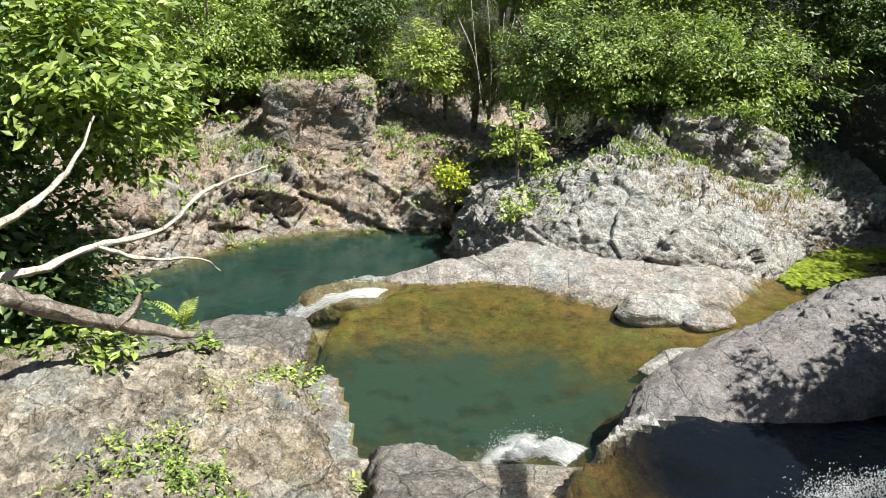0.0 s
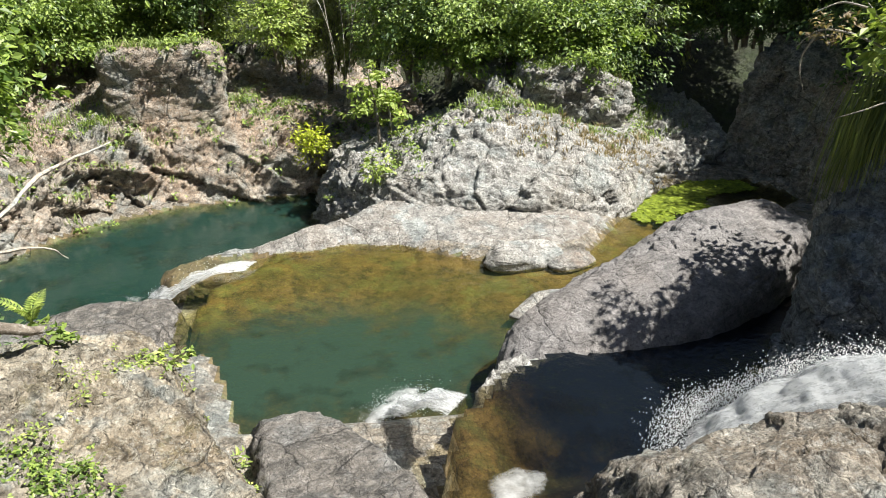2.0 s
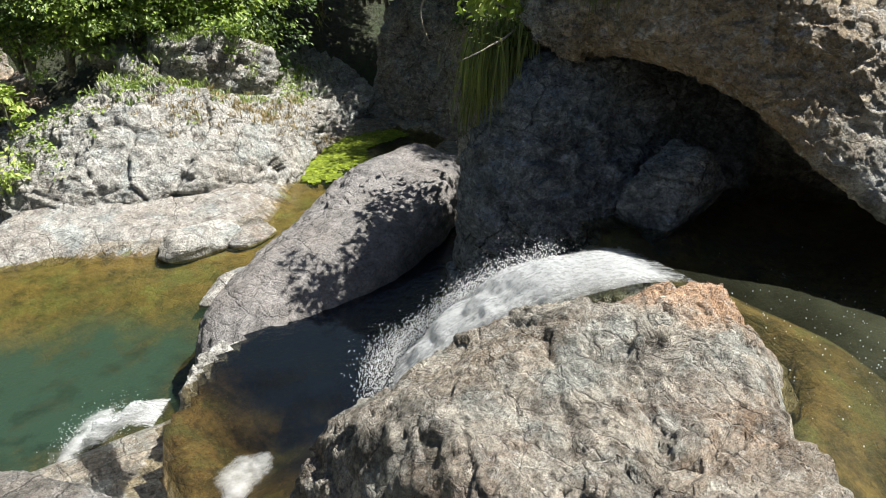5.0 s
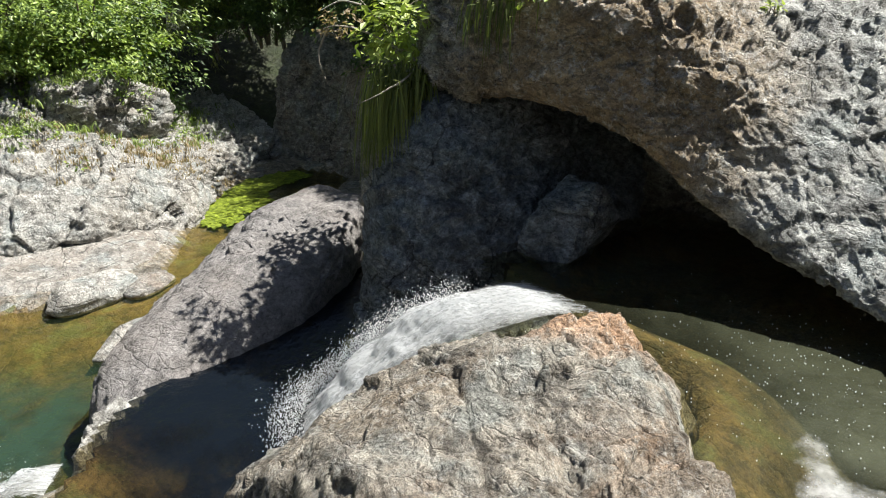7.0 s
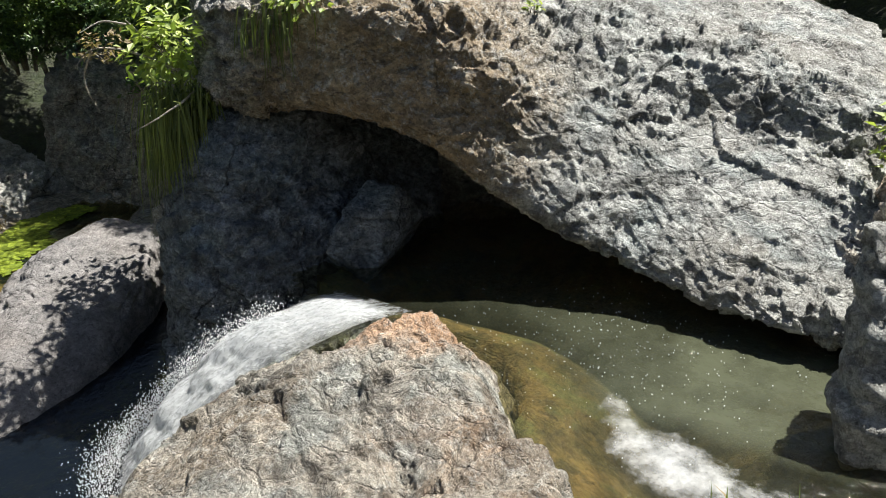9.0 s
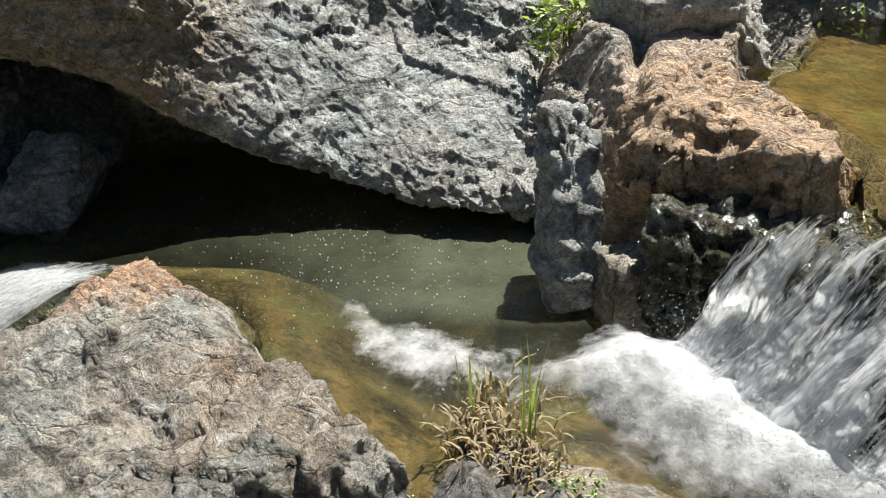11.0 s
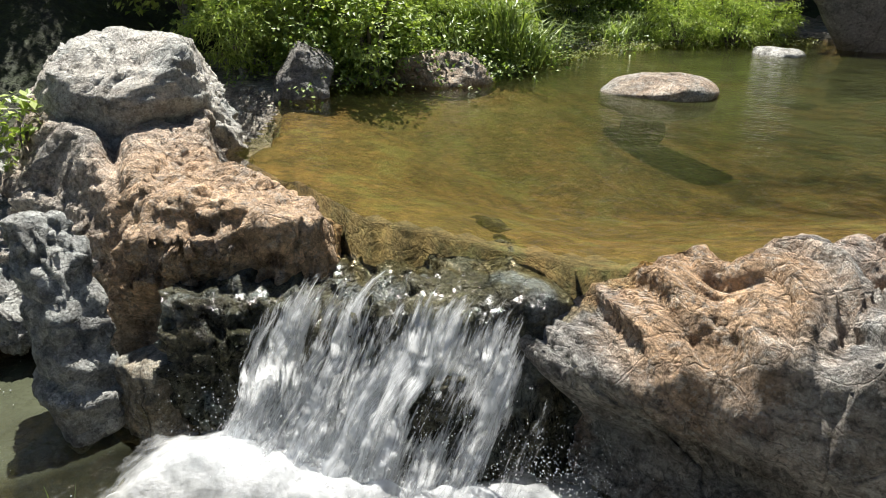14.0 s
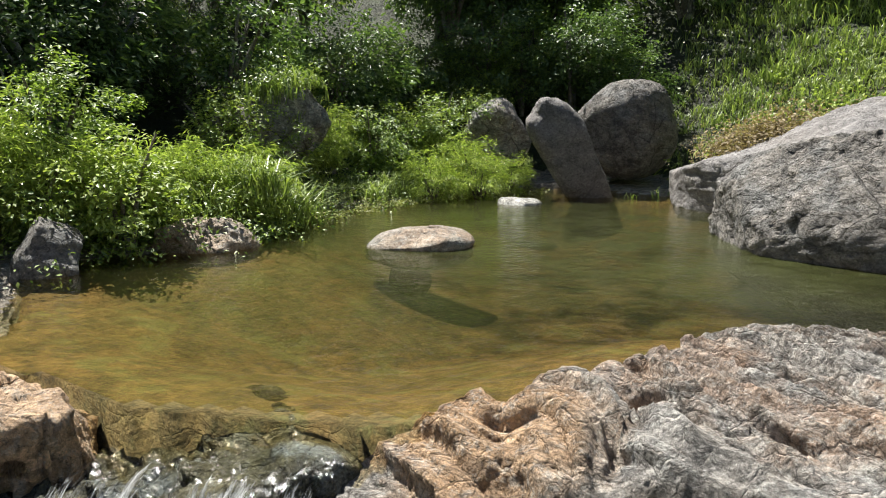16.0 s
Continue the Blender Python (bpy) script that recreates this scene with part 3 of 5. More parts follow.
    tagged(ob, "stony valley floor and hillside under the bushes", "ground", kind="structure")


ground()


def water(name, label, poly, level, mat, grow=0.25, step=0.1, deepen=None, swell=0.0):
    a = np.array(poly, float)
    lo, hi = a.min(0) - 0.5, a.max(0) + 0.5
    x, y = np.meshgrid(np.arange(lo[0], hi[0], step), np.arange(lo[1], hi[1], step), indexing="ij")
    s = inside(poly, x, y)
    f = grid_faces(*x.shape)
    f = f[(s.ravel() > -grow)[f].all(1)]
    used, inv = np.unique(f, return_inverse=True)
    p = np.stack([x.ravel(), y.ravel(), 0 * x.ravel()], 1)
    z = level + swell * fbm(p, 0.5, 3, 91).reshape(x.shape)
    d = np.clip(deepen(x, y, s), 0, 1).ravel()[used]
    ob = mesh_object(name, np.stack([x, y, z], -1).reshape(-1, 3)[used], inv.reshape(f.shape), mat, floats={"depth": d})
    return tagged(ob, label, "water", kind="structure")


def hollow(cx, cy, rx, ry, soft=0.6):
    """Depth of a deep place in a pool: 1 at its middle, falling off round an ellipse."""
    return lambda x, y: smooth(1 + soft, 1 - soft, np.hypot((x - cx) / rx, (y - cy) / ry))


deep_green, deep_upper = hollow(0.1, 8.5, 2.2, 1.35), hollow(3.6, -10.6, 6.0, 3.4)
JADE = water_material("jade_water", (0.012, 0.034, 0.027), (0.75, 0.85, 0.7), 0.1, 4)
OLIVE = water_material("olive_water", (0.022, 0.042, 0.027), (0.88, 0.84, 0.56), 0.16, 5)
SHADE_WATER = water_material("shade_water", (0.004, 0.006, 0.009), (0.7, 0.65, 0.5), 0.2, 9)
MURK = water_material("murky_water", (0.072, 0.078, 0.05), (0.8, 0.77, 0.58), 0.4, 6)
AMBER = water_material("amber_water", (0.045, 0.05, 0.018), (0.9, 0.81, 0.56), 0.22, 6)
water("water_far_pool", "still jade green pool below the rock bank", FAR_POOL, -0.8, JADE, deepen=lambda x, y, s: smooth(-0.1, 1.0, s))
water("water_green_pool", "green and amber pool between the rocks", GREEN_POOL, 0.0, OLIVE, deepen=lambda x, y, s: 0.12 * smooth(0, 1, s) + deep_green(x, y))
# near-black body colour towards the east stands in for shade on this pool
water("water_dark_pool", "dark shaded water beside the leaning boulder", DARK_POOL, 0.9, SHADE_WATER, grow=0.05, deepen=lambda x, y, s: smooth(1.5, 2.6, x), swell=0.015)
# extra murk by the cliff hides the bed and stands in for shade
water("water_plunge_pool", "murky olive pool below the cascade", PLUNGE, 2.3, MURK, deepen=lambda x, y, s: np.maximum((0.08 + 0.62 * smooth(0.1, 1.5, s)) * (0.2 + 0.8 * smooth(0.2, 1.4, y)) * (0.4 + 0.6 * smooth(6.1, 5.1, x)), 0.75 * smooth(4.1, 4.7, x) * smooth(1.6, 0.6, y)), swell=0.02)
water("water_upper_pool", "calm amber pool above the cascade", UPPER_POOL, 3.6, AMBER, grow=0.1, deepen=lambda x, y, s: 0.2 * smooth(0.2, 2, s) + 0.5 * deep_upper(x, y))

# ---- rock masses ----
MOSS_WET = rock_material("mossy_wet_rock", (0.2, 0.19, 0.11), (0.06, 0.058, 0.04), (0.13, 0.14, 0.05), 0.6, lichen=(0.26, 0.25, 0.15), moss=0.7, rough=0.3)
WET = rock_material("wet_rock", (0.15, 0.135, 0.09), (0.045, 0.042, 0.032), (0.11, 0.115, 0.05), 0.5, lichen=(0.2, 0.19, 0.13), rough=0.16)
bank("far_bank", "weathered tan rock bank with ledges above the far pool",
     [(-9.5, 14.2, 0.8), (-7.3, 14.3, 0.8), (-5.7, 15.5, 0.85), (-4.7, 16.7, 0.9), (-3.2, 17.5, 0.9), (-0.9, 18.0, 0.75), (1.2, 18.4, 0.6), (3.5, 18.6, 0.6)],
     [(-0.4, -1.8), (0.0, -0.7), (0.35, 0.45), (1.0, 1.15), (2.0, 1.6), (4.0, 2.0), (6.0, 3.0)], 380, 150, TAN, 0.15, 3, category="rock bank", scale=2.0, blocks=0.8, strata=1.0)
bank("grey_bank", "rough grey rock outcrop with grass on its crest",
     [(1.0, 18.8, 0.7), (0.45, 16.8, 0.7), (0.8, 14.9, 0.85), (2.0, 13.5, 1.0), (3.6, 12.9, 1.05), (5.2, 12.9, 1.05), (6.4, 13.3, 1.0), (7.6, 14.4, 0.85), (9.0, 15.5, 0.75), (10.8, 15.9, 0.8)],
     [(-0.3, -1.0), (0.0, 0.0), (0.35, 0.65), (1.1, 1.2), (2.0, 1.7), (3.2, 1.95), (5.0, 2.4)], 460, 180, PALE, 0.11, 5, category="rock bank", scale=1.6, blocks=0.9, strata=0.45)
blob("rock", "square weathered block above the far bank", (-3.4, 19.2, 1.85), (1.45, 0.8, 1.0), (0, 0, 6), TAN, 43, 0.1, 7.0, 80, 0.8, cuts=2)
blob("rock", "bare grey rock face under the bushes", (6.35, 16.55, 2.0), (1.5, 0.6, 0.8), (0, 12, 12), PALE, 54, 0.12, 3.5, 80, 0.9, cuts=3)
outcrop("ledge_slab", "low smooth pink and grey rock ledge between two pools",
        [(-2.4, 12.05), (-1.9, 12.2), (-1.4, 12.25), (-0.8, 12.2), (0.0, 12.25), (0.7, 12.5), (1.5, 12.3), (2.0, 11.9), (2.6, 11.5), (3.1, 11.2), (3.9, 11.0), (4.9, 11.3), (5.6, 12.1), (6.3, 13.0), (5, 13.8), (2.5, 14.2), (1.3, 14.4), (0.5, 13.7), (-0.8, 13.0), (-1.8, 12.7), (-2.5, 12.3)],
        lambda x, y: 0.17 + 0.14 * np.clip(y - 11.8, 0, 2), LEDGE, 0.7, 0.04, 0.06, 7, -0.15, waterline=-0.01, category="rock ledge")
outcrop("dam_slab", "flat brown rock shelf beside the small spill",
        [(-4.4, 10.3), (-3.4, 11.0), (-2.7, 10.9), (-2.1, 10.9), (-1.8, 10.5), (-1.75, 9.9), (-2.1, 9.0), (-3.4, 8.4), (-5.5, 9.0), (-6, 10.0)],
        lambda x, y: 0.1 + 0 * x, DARK, 0.35, 0.06, 0.05, 8, -0.9, category="rock ledge")
blob("rock", "pale rounded rock lying on the ledge", (3.6, 11.35, 0.1), (0.75, 0.38, 0.25), (0, 0, 8), PALE, 33, 0.03, 2.4, 40)
blob("rock", "thin flat grey rock at the water's edge", (4.5, 11.2, 0.0), (0.5, 0.3, 0.12), (0, 0, 25), GREY, 34, 0.02, 2.6, 30)
blob("rock", "pale flat rock half under the boulder", (3.5, 9.6, 0.0), (0.7, 0.35, 0.2), (0, 0, 20), PALE, 35, 0.03, 2.4, 40)
blob("boulder", "huge smooth grey leaning boulder dappled with leaf shade", (4.75, 8.05, 0.72), (2.75, 0.95, 0.85), (8, -10, 24), SMOOTH, 11, 0.07, 2.9, 150, 0.5, cuts=0)
outcrop("weir_rock", "pale wedge of rock under the boulder beside the spill",
        [(1.4, 6.2), (1.55, 6.7), (1.85, 7.0), (2.3, 7.1), (2.75, 7.0), (2.9, 6.8), (2.5, 6.55), (2.1, 6.35), (1.7, 6.05)],
        lambda x, y: 0.98 + 0 * x, PALE, 0.35, 0.03, 0.06, 12, -0.3, blocks=0.9)
outcrop("spill_rock", "worn grey rock beside the lower spill",
        [(-1.05, 7.35), (-0.4, 7.3), (0.1, 7.35), (0.45, 6.9), (0.75, 6.3), (0.95, 5.9), (1.1, 5.3), (1.2, 4.4), (0.6, 3.9), (-0.7, 4.6)],
        lambda x, y: 0.3 + 0.17 * np.clip(7.0 - y, 0, 9), DARK, 0.35, 0.04, 0.08, 13, -0.6)
outcrop("near_rock", "big cream weathered rock with ferns in its cracks",
        [(0.1, 4.0), (-0.3, 4.9), (-0.55, 5.5), (-0.85, 6.1), (-1.05, 6.6), (-1.4, 6.9), (-1.9, 6.9), (-2.5, 6.5), (-3.5, 6.1), (-5.0, 5.6), (-6.5, 4.5), (-6.0, 2.2), (-2.5, 1.9), (-0.5, 2.8)],
        lambda x, y: 1.42 - 0.38 * (x + 0.6) + 0.1 * (5.8 - y) - 0.3 * np.clip(-x - 2.3, 0, 9), MOSSY, 0.55, 0.02, 0.12, 14, -0.3, blocks=0.8, strata=0.8, sharp=0.8)
outcrop("domed_rock", "domed grey and orange rock between the chute and the pool",
        [(5.4, 2.2), (5.3, 2.9), (4.75, 3.5), (4.0, 4.25), (3.3, 4.65), (2.6, 4.8), (1.8, 4.5), (1.1, 4.2), (0.7, 3.3), (0.6, 1.8), (1.2, 0.6), (2.6, -0.6), (3.45, -0.05), (4.15, 0.75), (4.8, 1.2), (5.25, 1.6)],
        lambda x, y: 2.78 - 0.42 * np.clip(y - 2.7, 0, 3) - 0.12 * np.clip(3.2 - x, 0, 1) + 0.1 * smooth(3.2, 2.2, x) * smooth(2, 1, y), DOME, 1.25, 0.016, lambda q: 0.085 * (0.25 + 0.75 * smooth(2.2, 2.65, q[:, 2] + 0.5 * smooth(3.4, 2.4, q[:, 0]) + 2 * smooth(2.6, 3.6, q[:, 1]))), 15, 0.4, sharp=0.75, blocks=0.8, strata=0.5, dip=(0.5, 0.6, 0.6))
outcrop("grass_rock", "brown wet rock below the cascade with grass tufts",
        [(3.4, -0.2), (3.0, -0.6), (2.6, -1.05), (2.2, -1.55), (1.5, -2.1), (0.6, -1.8), (0.9, 0.4), (1.8, 0.9), (2.7, 0.6), (3.2, 0.35), (3.45, 0.1)],
        lambda x, y: 2.45 + 0.25 * np.clip(2.7 - x, 0, 2), DARK, 0.55, 0.03, 0.08, 16, 1.9)
blob("rock", "wet brown rock below the cascade", (2.05, -2.2, 2.18), (0.32, 0.24, 0.26), (0, 0, -50), WET, 36, 0.04, 2.4, 50)
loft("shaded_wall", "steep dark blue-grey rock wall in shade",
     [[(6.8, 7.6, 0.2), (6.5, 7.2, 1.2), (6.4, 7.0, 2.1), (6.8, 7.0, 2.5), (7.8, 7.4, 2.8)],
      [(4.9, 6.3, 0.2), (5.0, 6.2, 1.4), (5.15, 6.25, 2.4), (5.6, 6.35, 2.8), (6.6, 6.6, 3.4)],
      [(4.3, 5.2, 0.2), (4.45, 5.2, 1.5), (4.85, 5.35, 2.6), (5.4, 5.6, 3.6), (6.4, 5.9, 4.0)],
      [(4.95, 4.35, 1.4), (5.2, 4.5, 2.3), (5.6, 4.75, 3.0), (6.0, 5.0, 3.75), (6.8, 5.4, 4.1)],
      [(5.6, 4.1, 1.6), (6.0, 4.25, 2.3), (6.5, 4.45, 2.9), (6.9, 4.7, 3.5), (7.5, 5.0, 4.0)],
      [(7.2, 3.8, 1.6), (7.5, 4.0, 2.3), (7.8, 4.2, 2.8), (8.1, 4.4, 3.3), (8.6, 4.7, 3.7)]], 240, 120, SHADE_BLUE, 0.1, 17, category="rock wall", blocks=0.6, strata=0.8, dip=(0.6, 0.3, 0.7))
blob("rock", "white sunlit rock on the end of the wall", (5.45, 6.15, 2.65), (0.35, 0.3, 0.32), (0, 10, 20), PALE, 37, 0.06, 2.6, 50)
bank("back_wall", "shaded grey rock wall behind the algae pool",
     [(10.4, 16.4, 1.0), (10.9, 14.8, 1.0), (10.6, 13.2, 1.0), (9.8, 11.4, 1.0), (9.0, 9.6, 1.0), (8.4, 7.6, 1.0)],
     [(-0.3, -1.0), (0.0, 0.3), (0.4, 1.6), (0.9, 2.8), (2.0, 3.6), (4.0, 4.5)], 200, 90, GREY, 0.22, 18, category="rock wall")


def cliff_section(x, y, z, cave, height, k):
    """A cross-section of the cliff, from the back of the hollow over its lip to the top: steep above the hollow (k = 1), sloping beside it."""
    return [(x + 2.2 * cave + 0.3, y + 0.4 * cave, z - 1.2 * cave - 0.7), (x + 1.4 * cave + 0.12, y + 0.2 * cave, z - 0.12 * cave - 0.04), (x, y, z),
            (x - 0.02 * k + 0.65 * (1 - k), y, z + (0.26 + 0.1 * k) * height), (x + 0.28 * k + 1.6 * (1 - k), y + 0.05, z + (0.52 + 0.18 * k) * height),
            (x + 2.3, y + 0.1, z + (0.86 + 0.2 * k) * height), (x + 4.8, y + 0.3, z + (1.1 + 0.15 * k) * height)]


loft("overhanging_cliff", "massive sunlit grey cliff overhanging a dark hollow",
     [cliff_section(*c) for c in ((6.5, 6.6, 4.0, 0.5, 1.5, 1.0), (5.6, 5.6, 3.88, 0.7, 1.6, 1.0), (5.85, 4.4, 3.85, 1.0, 1.7, 1.0), (5.9, 3.25, 3.55, 1.15, 1.8, 0.92), (6.0, 2.29, 2.98, 1.0, 1.95, 0.62), (5.92, 1.12, 2.63, 0.7, 2.0, 0.2), (5.65, 0.0, 2.53, 0.5, 1.9, 0.0), (5.78, -0.68, 2.43, 0.25, 1.8, 0.0))],
     560, 320, CLIFF, 0.09, 19, category="cliff", flip=True, blocks=0.6, strata=0.4, scale=0.9)
blob("rock", "shaded blue-grey pointed rock inside the hollow", (6.05, 4.02, 2.5), (0.5, 0.3, 0.42), (0, -35, -16), SHADE_BLUE, 21, 0.04, 5.0, 60, 0.7, cuts=5)
blob("rock", "sunken brown rock under the water", (5.9, 0.4, 1.95), (0.45, 0.3, 0.28), (0, 0, 20), BED, 38, 0.03, 2.4, 40)
outcrop("tongue_rock", "peach and grey rock tongue beside the cascade",
        [(6.4, 0.1), (5.8, -0.3), (5.1, -0.3), (4.6, -0.45), (4.35, -0.9), (4.2, -1.2), (3.95, -1.5), (3.8, -1.8), (3.95, -2.3), (4.5, -2.45), (5.5, -2.1), (6.1, -2.25), (7.0, -2.6), (8.5, -2.5), (9.5, -1.5), (8.5, -0.1)],
        lambda x, y: 3.68 - 0.9 * smooth(-1.25, -0.7, y) * smooth(6.0, 5.0, x) + 0.1 * (x - 5) - 0.22 * np.exp(-((y + 0.95 + 0.25 * (x - 5)) / 0.1) ** 2), PEACH, lambda x, y: 0.3 + 0.4 * smooth(-2.0, -1.5, y) + 0.35 * smooth(4.8, 5.6, x) * smooth(-1.7, -0.7, y), 0.016, lambda q: 0.1 * (0.4 + 0.6 * smooth(3.65, 3.35, q[:, 2])), 22, 1.1, blocks=0.9, strata=0.8, waterline=2.27,
        bend=lambda q: q - (smooth(3.2, 2.5, q[:, 2]) * smooth(5.2, 4.6, q[:, 0]))[:, None] * np.array([(-0.25, 0.25, 0)]))
blob("rock", "grey slanting buttress of rock beside the peach tongue", (4.92, -0.55, 2.9), (0.24, 0.22, 0.8), (6, 32, 20), CLIFF, 48, 0.06, 3.0, 80, 0.9, cuts=3)
blob("rock", "low mossy block at the foot of the buttress", (4.5, -0.98, 2.42), (0.3, 0.26, 0.32), (10, 10, 35), MOSSY, 49, 0.06, 3.5, 60, 0.8, cuts=3)
blob("rock", "dark wet splinter of rock beside the cascade", (4.28, -1.3, 2.72), (0.3, 0.26, 0.5), (0, 18, -20), WET, 50, 0.08, 3.0, 60, 0.9, cuts=3)
blob("rock", "rounded pale hump of rock at the pool's edge", (7.6, -1.95, 3.6), (1.35, 0.85, 0.95), (0, 8, -30), CREAM, 23, 0.07, 2.4, 110, 0.8)
SHELF = [(3.3, -2.8), (2.95, -3.2), (2.4, -3.75), (2.0, -4.6), (1.75, -5.8), (0.5, -6.6), (-2, -7.2), (-5, -7), (-5, -3.0), (-1, -3.0), (0.3, -2.95), (0.95, -2.8), (1.5, -2.6), (2.05, -2.42), (2.5, -2.28), (2.95, -2.36)]


def folds(q):
    """Long curved ridges of folded rock, steep on one side, dying out towards the rims."""
    w = (q[:, 1] * 0.93 + q[:, 0] * 0.35) * 4.2 + 1.5 * fbm(q, 1.3, 3, 88) + 0.35 * fbm(q, 0.4, 2, 89)
    k, k2 = w - np.floor(w), 2.7 * w - np.floor(2.7 * w)
    calm = smooth(0.1, 0.5, inside(SHELF, q[:, 0], q[:, 1])) * smooth(2.9, 3.2, q[:, 2])
    return calm * smooth(-0.5, 0.3, fbm(q, 1.1, 2, 90)) * (0.12 * (np.minimum(k, 4 * (1 - k)) - 0.4) + 0.05 * (np.minimum(k2, 4 * (1 - k2)) - 0.4))


GULLIES = (([(2.45, -4.1), (2.02, -3.35), (1.62, -2.8), (1.4, -2.5)], 0.09, 0.1), ([(1.75, -4.35), (1.5, -3.95), (1.32, -3.2), (1.25, -2.8)], 0.07, 0.09), ([(2.35, -4.5), (1.3, -3.8), (0.2, -3.9), (-1.5, -4.4)], 0.07, 0.09))


def shelf_height(x, y):
    """The shelf's top: broad humps parted by worn gullies, with two small basins."""
    p = np.stack([x.ravel(), y.ravel(), 0 * x.ravel()], 1)
    z = 3.7 - 0.5 * smooth(-3.6, -2.6, y + 0.25 * (x - 2.5)) * smooth(3.2, 2.8, x) + 0.04 * fbm(p, 0.8, 2, 87).reshape(x.shape)
    for line, deep, wide in GULLIES:
        g = spline(np.array(line), 40)
        d = np.min(np.hypot(x[..., None] - g[:, 0], y[..., None] - g[:, 1]), axis=-1)
        z = z - deep * np.exp(-(d / wide) ** 2) + 0.03 * np.exp(-((d - 2.6 * wide) / (1.4 * wide)) ** 2)
    return z - 0.1 * np.exp(-((x - 1.6) ** 2 + (y + 4.05) ** 2) / 0.02) - 0.1 * np.exp(-((x - 1.36) ** 2 + (y + 3.3) ** 2) / 0.015)


def undercut(q):
    """Draws the foot of the shelf's front back under its brow."""
    k = smooth(3.2, 2.6, q[:, 2]) * smooth(-4.2, -3.4, q[:, 1])
    return q - np.c_[0.05 * k, 0.5 * k, 0 * k]


outcrop("striated_rock", "folded grey and orange rock shelf beside the upper pool", SHELF,
        shelf_height,
        FOLDED, 0.3, 0.016, 0.06, 24, 2.0, blocks=0.4, strata=1.0, dip=(-0.25, 0.5, 0.8), extra=folds, bend=undercut)
outcrop("lower_ledge", "grey layered rock step below the folded shelf",
        [(2.05, -2.35), (1.7, -2.75), (1.2, -3.1), (0.4, -3.2), (-0.4, -2.9), (-0.3, -2.2), (0.6, -1.9), (1.3, -2.0)],
        lambda x, y: 2.55 + 0.05 * (2 - x), GREY, 0.4, 0.025, 0.06, 47, 1.9, strata=1.0, category="rock ledge")
blob("rock", "flat-topped cream rock standing in the pool", (6.17, -7.95, 3.55), (0.72, 0.52, 0.3), (0, 4, 20), TAN, 25, 0.03, 2.6, 60, cuts=2)
blob("rock", "sunken brown rock carrying the cream rock", (6.3, -7.85, 3.1), (0.3, 0.25, 0.3), (0, 0, 30), BED, 44, 0.04, 2.6, 40)
blob("rock", "small flat cream rock in the pool", (7.9, -13.6, 3.5), (0.55, 0.4, 0.24), (0, 0, 10), PALE, 26, 0.02, 2.8, 40, cuts=3)
blob("rock", "dark angular rock at the pool's edge", (8.5, -4.05, 3.75), (0.42, 0.4, 0.45), (10, 20, 0), DARK, 27, 0.06, 3, 40)
blob("rock", "brown broken rock on the far shore", (8.4, -6.15, 3.65), (0.75, 0.45, 0.34), (0, 0, 78), TAN, 39, 0.08, 2.6, 50)
blob("boulder", "tall round boulder in shade behind the pool", (7.5, -18.3, 5.15), (1.2, 1.15, 1.35), (0, 0, 30), DARK, 28, 0.05, 2.1, 70, cuts=0)
blob("boulder", "leaning slab-like boulder by the pool", (7.7, -15.7, 4.55), (0.62, 0.6, 1.45), (-12, 34, 30), SMOOTH, 29, 0.04, 3.2, 70, cuts=2)
blob("boulder", "angular grey boulder among the grass", (10.3, -16.4, 5.0), (0.8, 0.65, 0.8), (0, 30, 30), GREY, 30, 0.06, 3, 50)
blob("boulder", "mossy grey boulder in the shrubs", (11.6, -9.6, 5.0), (1.5, 0.6, 0.7), (0, 25, 60), GREY, 40, 0.08, 2.8, 50)
blob("boulder", "broad purple-grey boulder sloping into the pool", (1.0, -14.6, 4.1), (4.6, 1.9, 1.45), (0, -2, -25), SMOOTH, 31, 0.09, 2.5, 110, 0.5, cuts=3)
blob("boulder", "sharp-edged boulder leaning over the water", (1.1, -10.75, 3.75), (2.5, 1.25, 1.35), (0, -4, -21), DARK, 32, 0.07, 1.6, 120, 0.8, cuts=2)

# ---- falling water ----
FOAM = foam_material("white_water", 1.08, 6, soft=0.3)
CHUTE = flow_material("rushing_water", 1.12, 15.0, 26.0, 0.16, 0.09)
STRANDS = flow_material("falling_strands", 0.72, 6.0, 40.0, 0.09)
FLECKS = foam_material("foam_flecks", 0.62, 5, soft=0.3)
SWIRL = foam_material("foam_swirl", 0.46, 7, soft=0.24)
outcrop("cascade_rock", "dark wet rock step under the cascade",
        [(4.4, -1.2), (3.75, -1.3), (3.15, -1.7), (2.65, -2.2), (2.4, -2.6), (2.4, -3.0), (2.1, -4.0), (3.3, -4.0), (4.6, -3.5), (5.2, -2.6), (5.0, -1.7)],
        lambda x, y: 3.44 - 0.25 * np.clip(y + 0.8 * x + 0.25, 0, 1) - 0.35 * smooth(-2.9, -3.8, y + 0.45 * (x - 3.3)), WET, 0.36, 0.02, lambda q: 0.1 * (0.35 + 0.65 * smooth(3.4, 3.2, q[:, 2])), 42, 2.0, blocks=0.9)


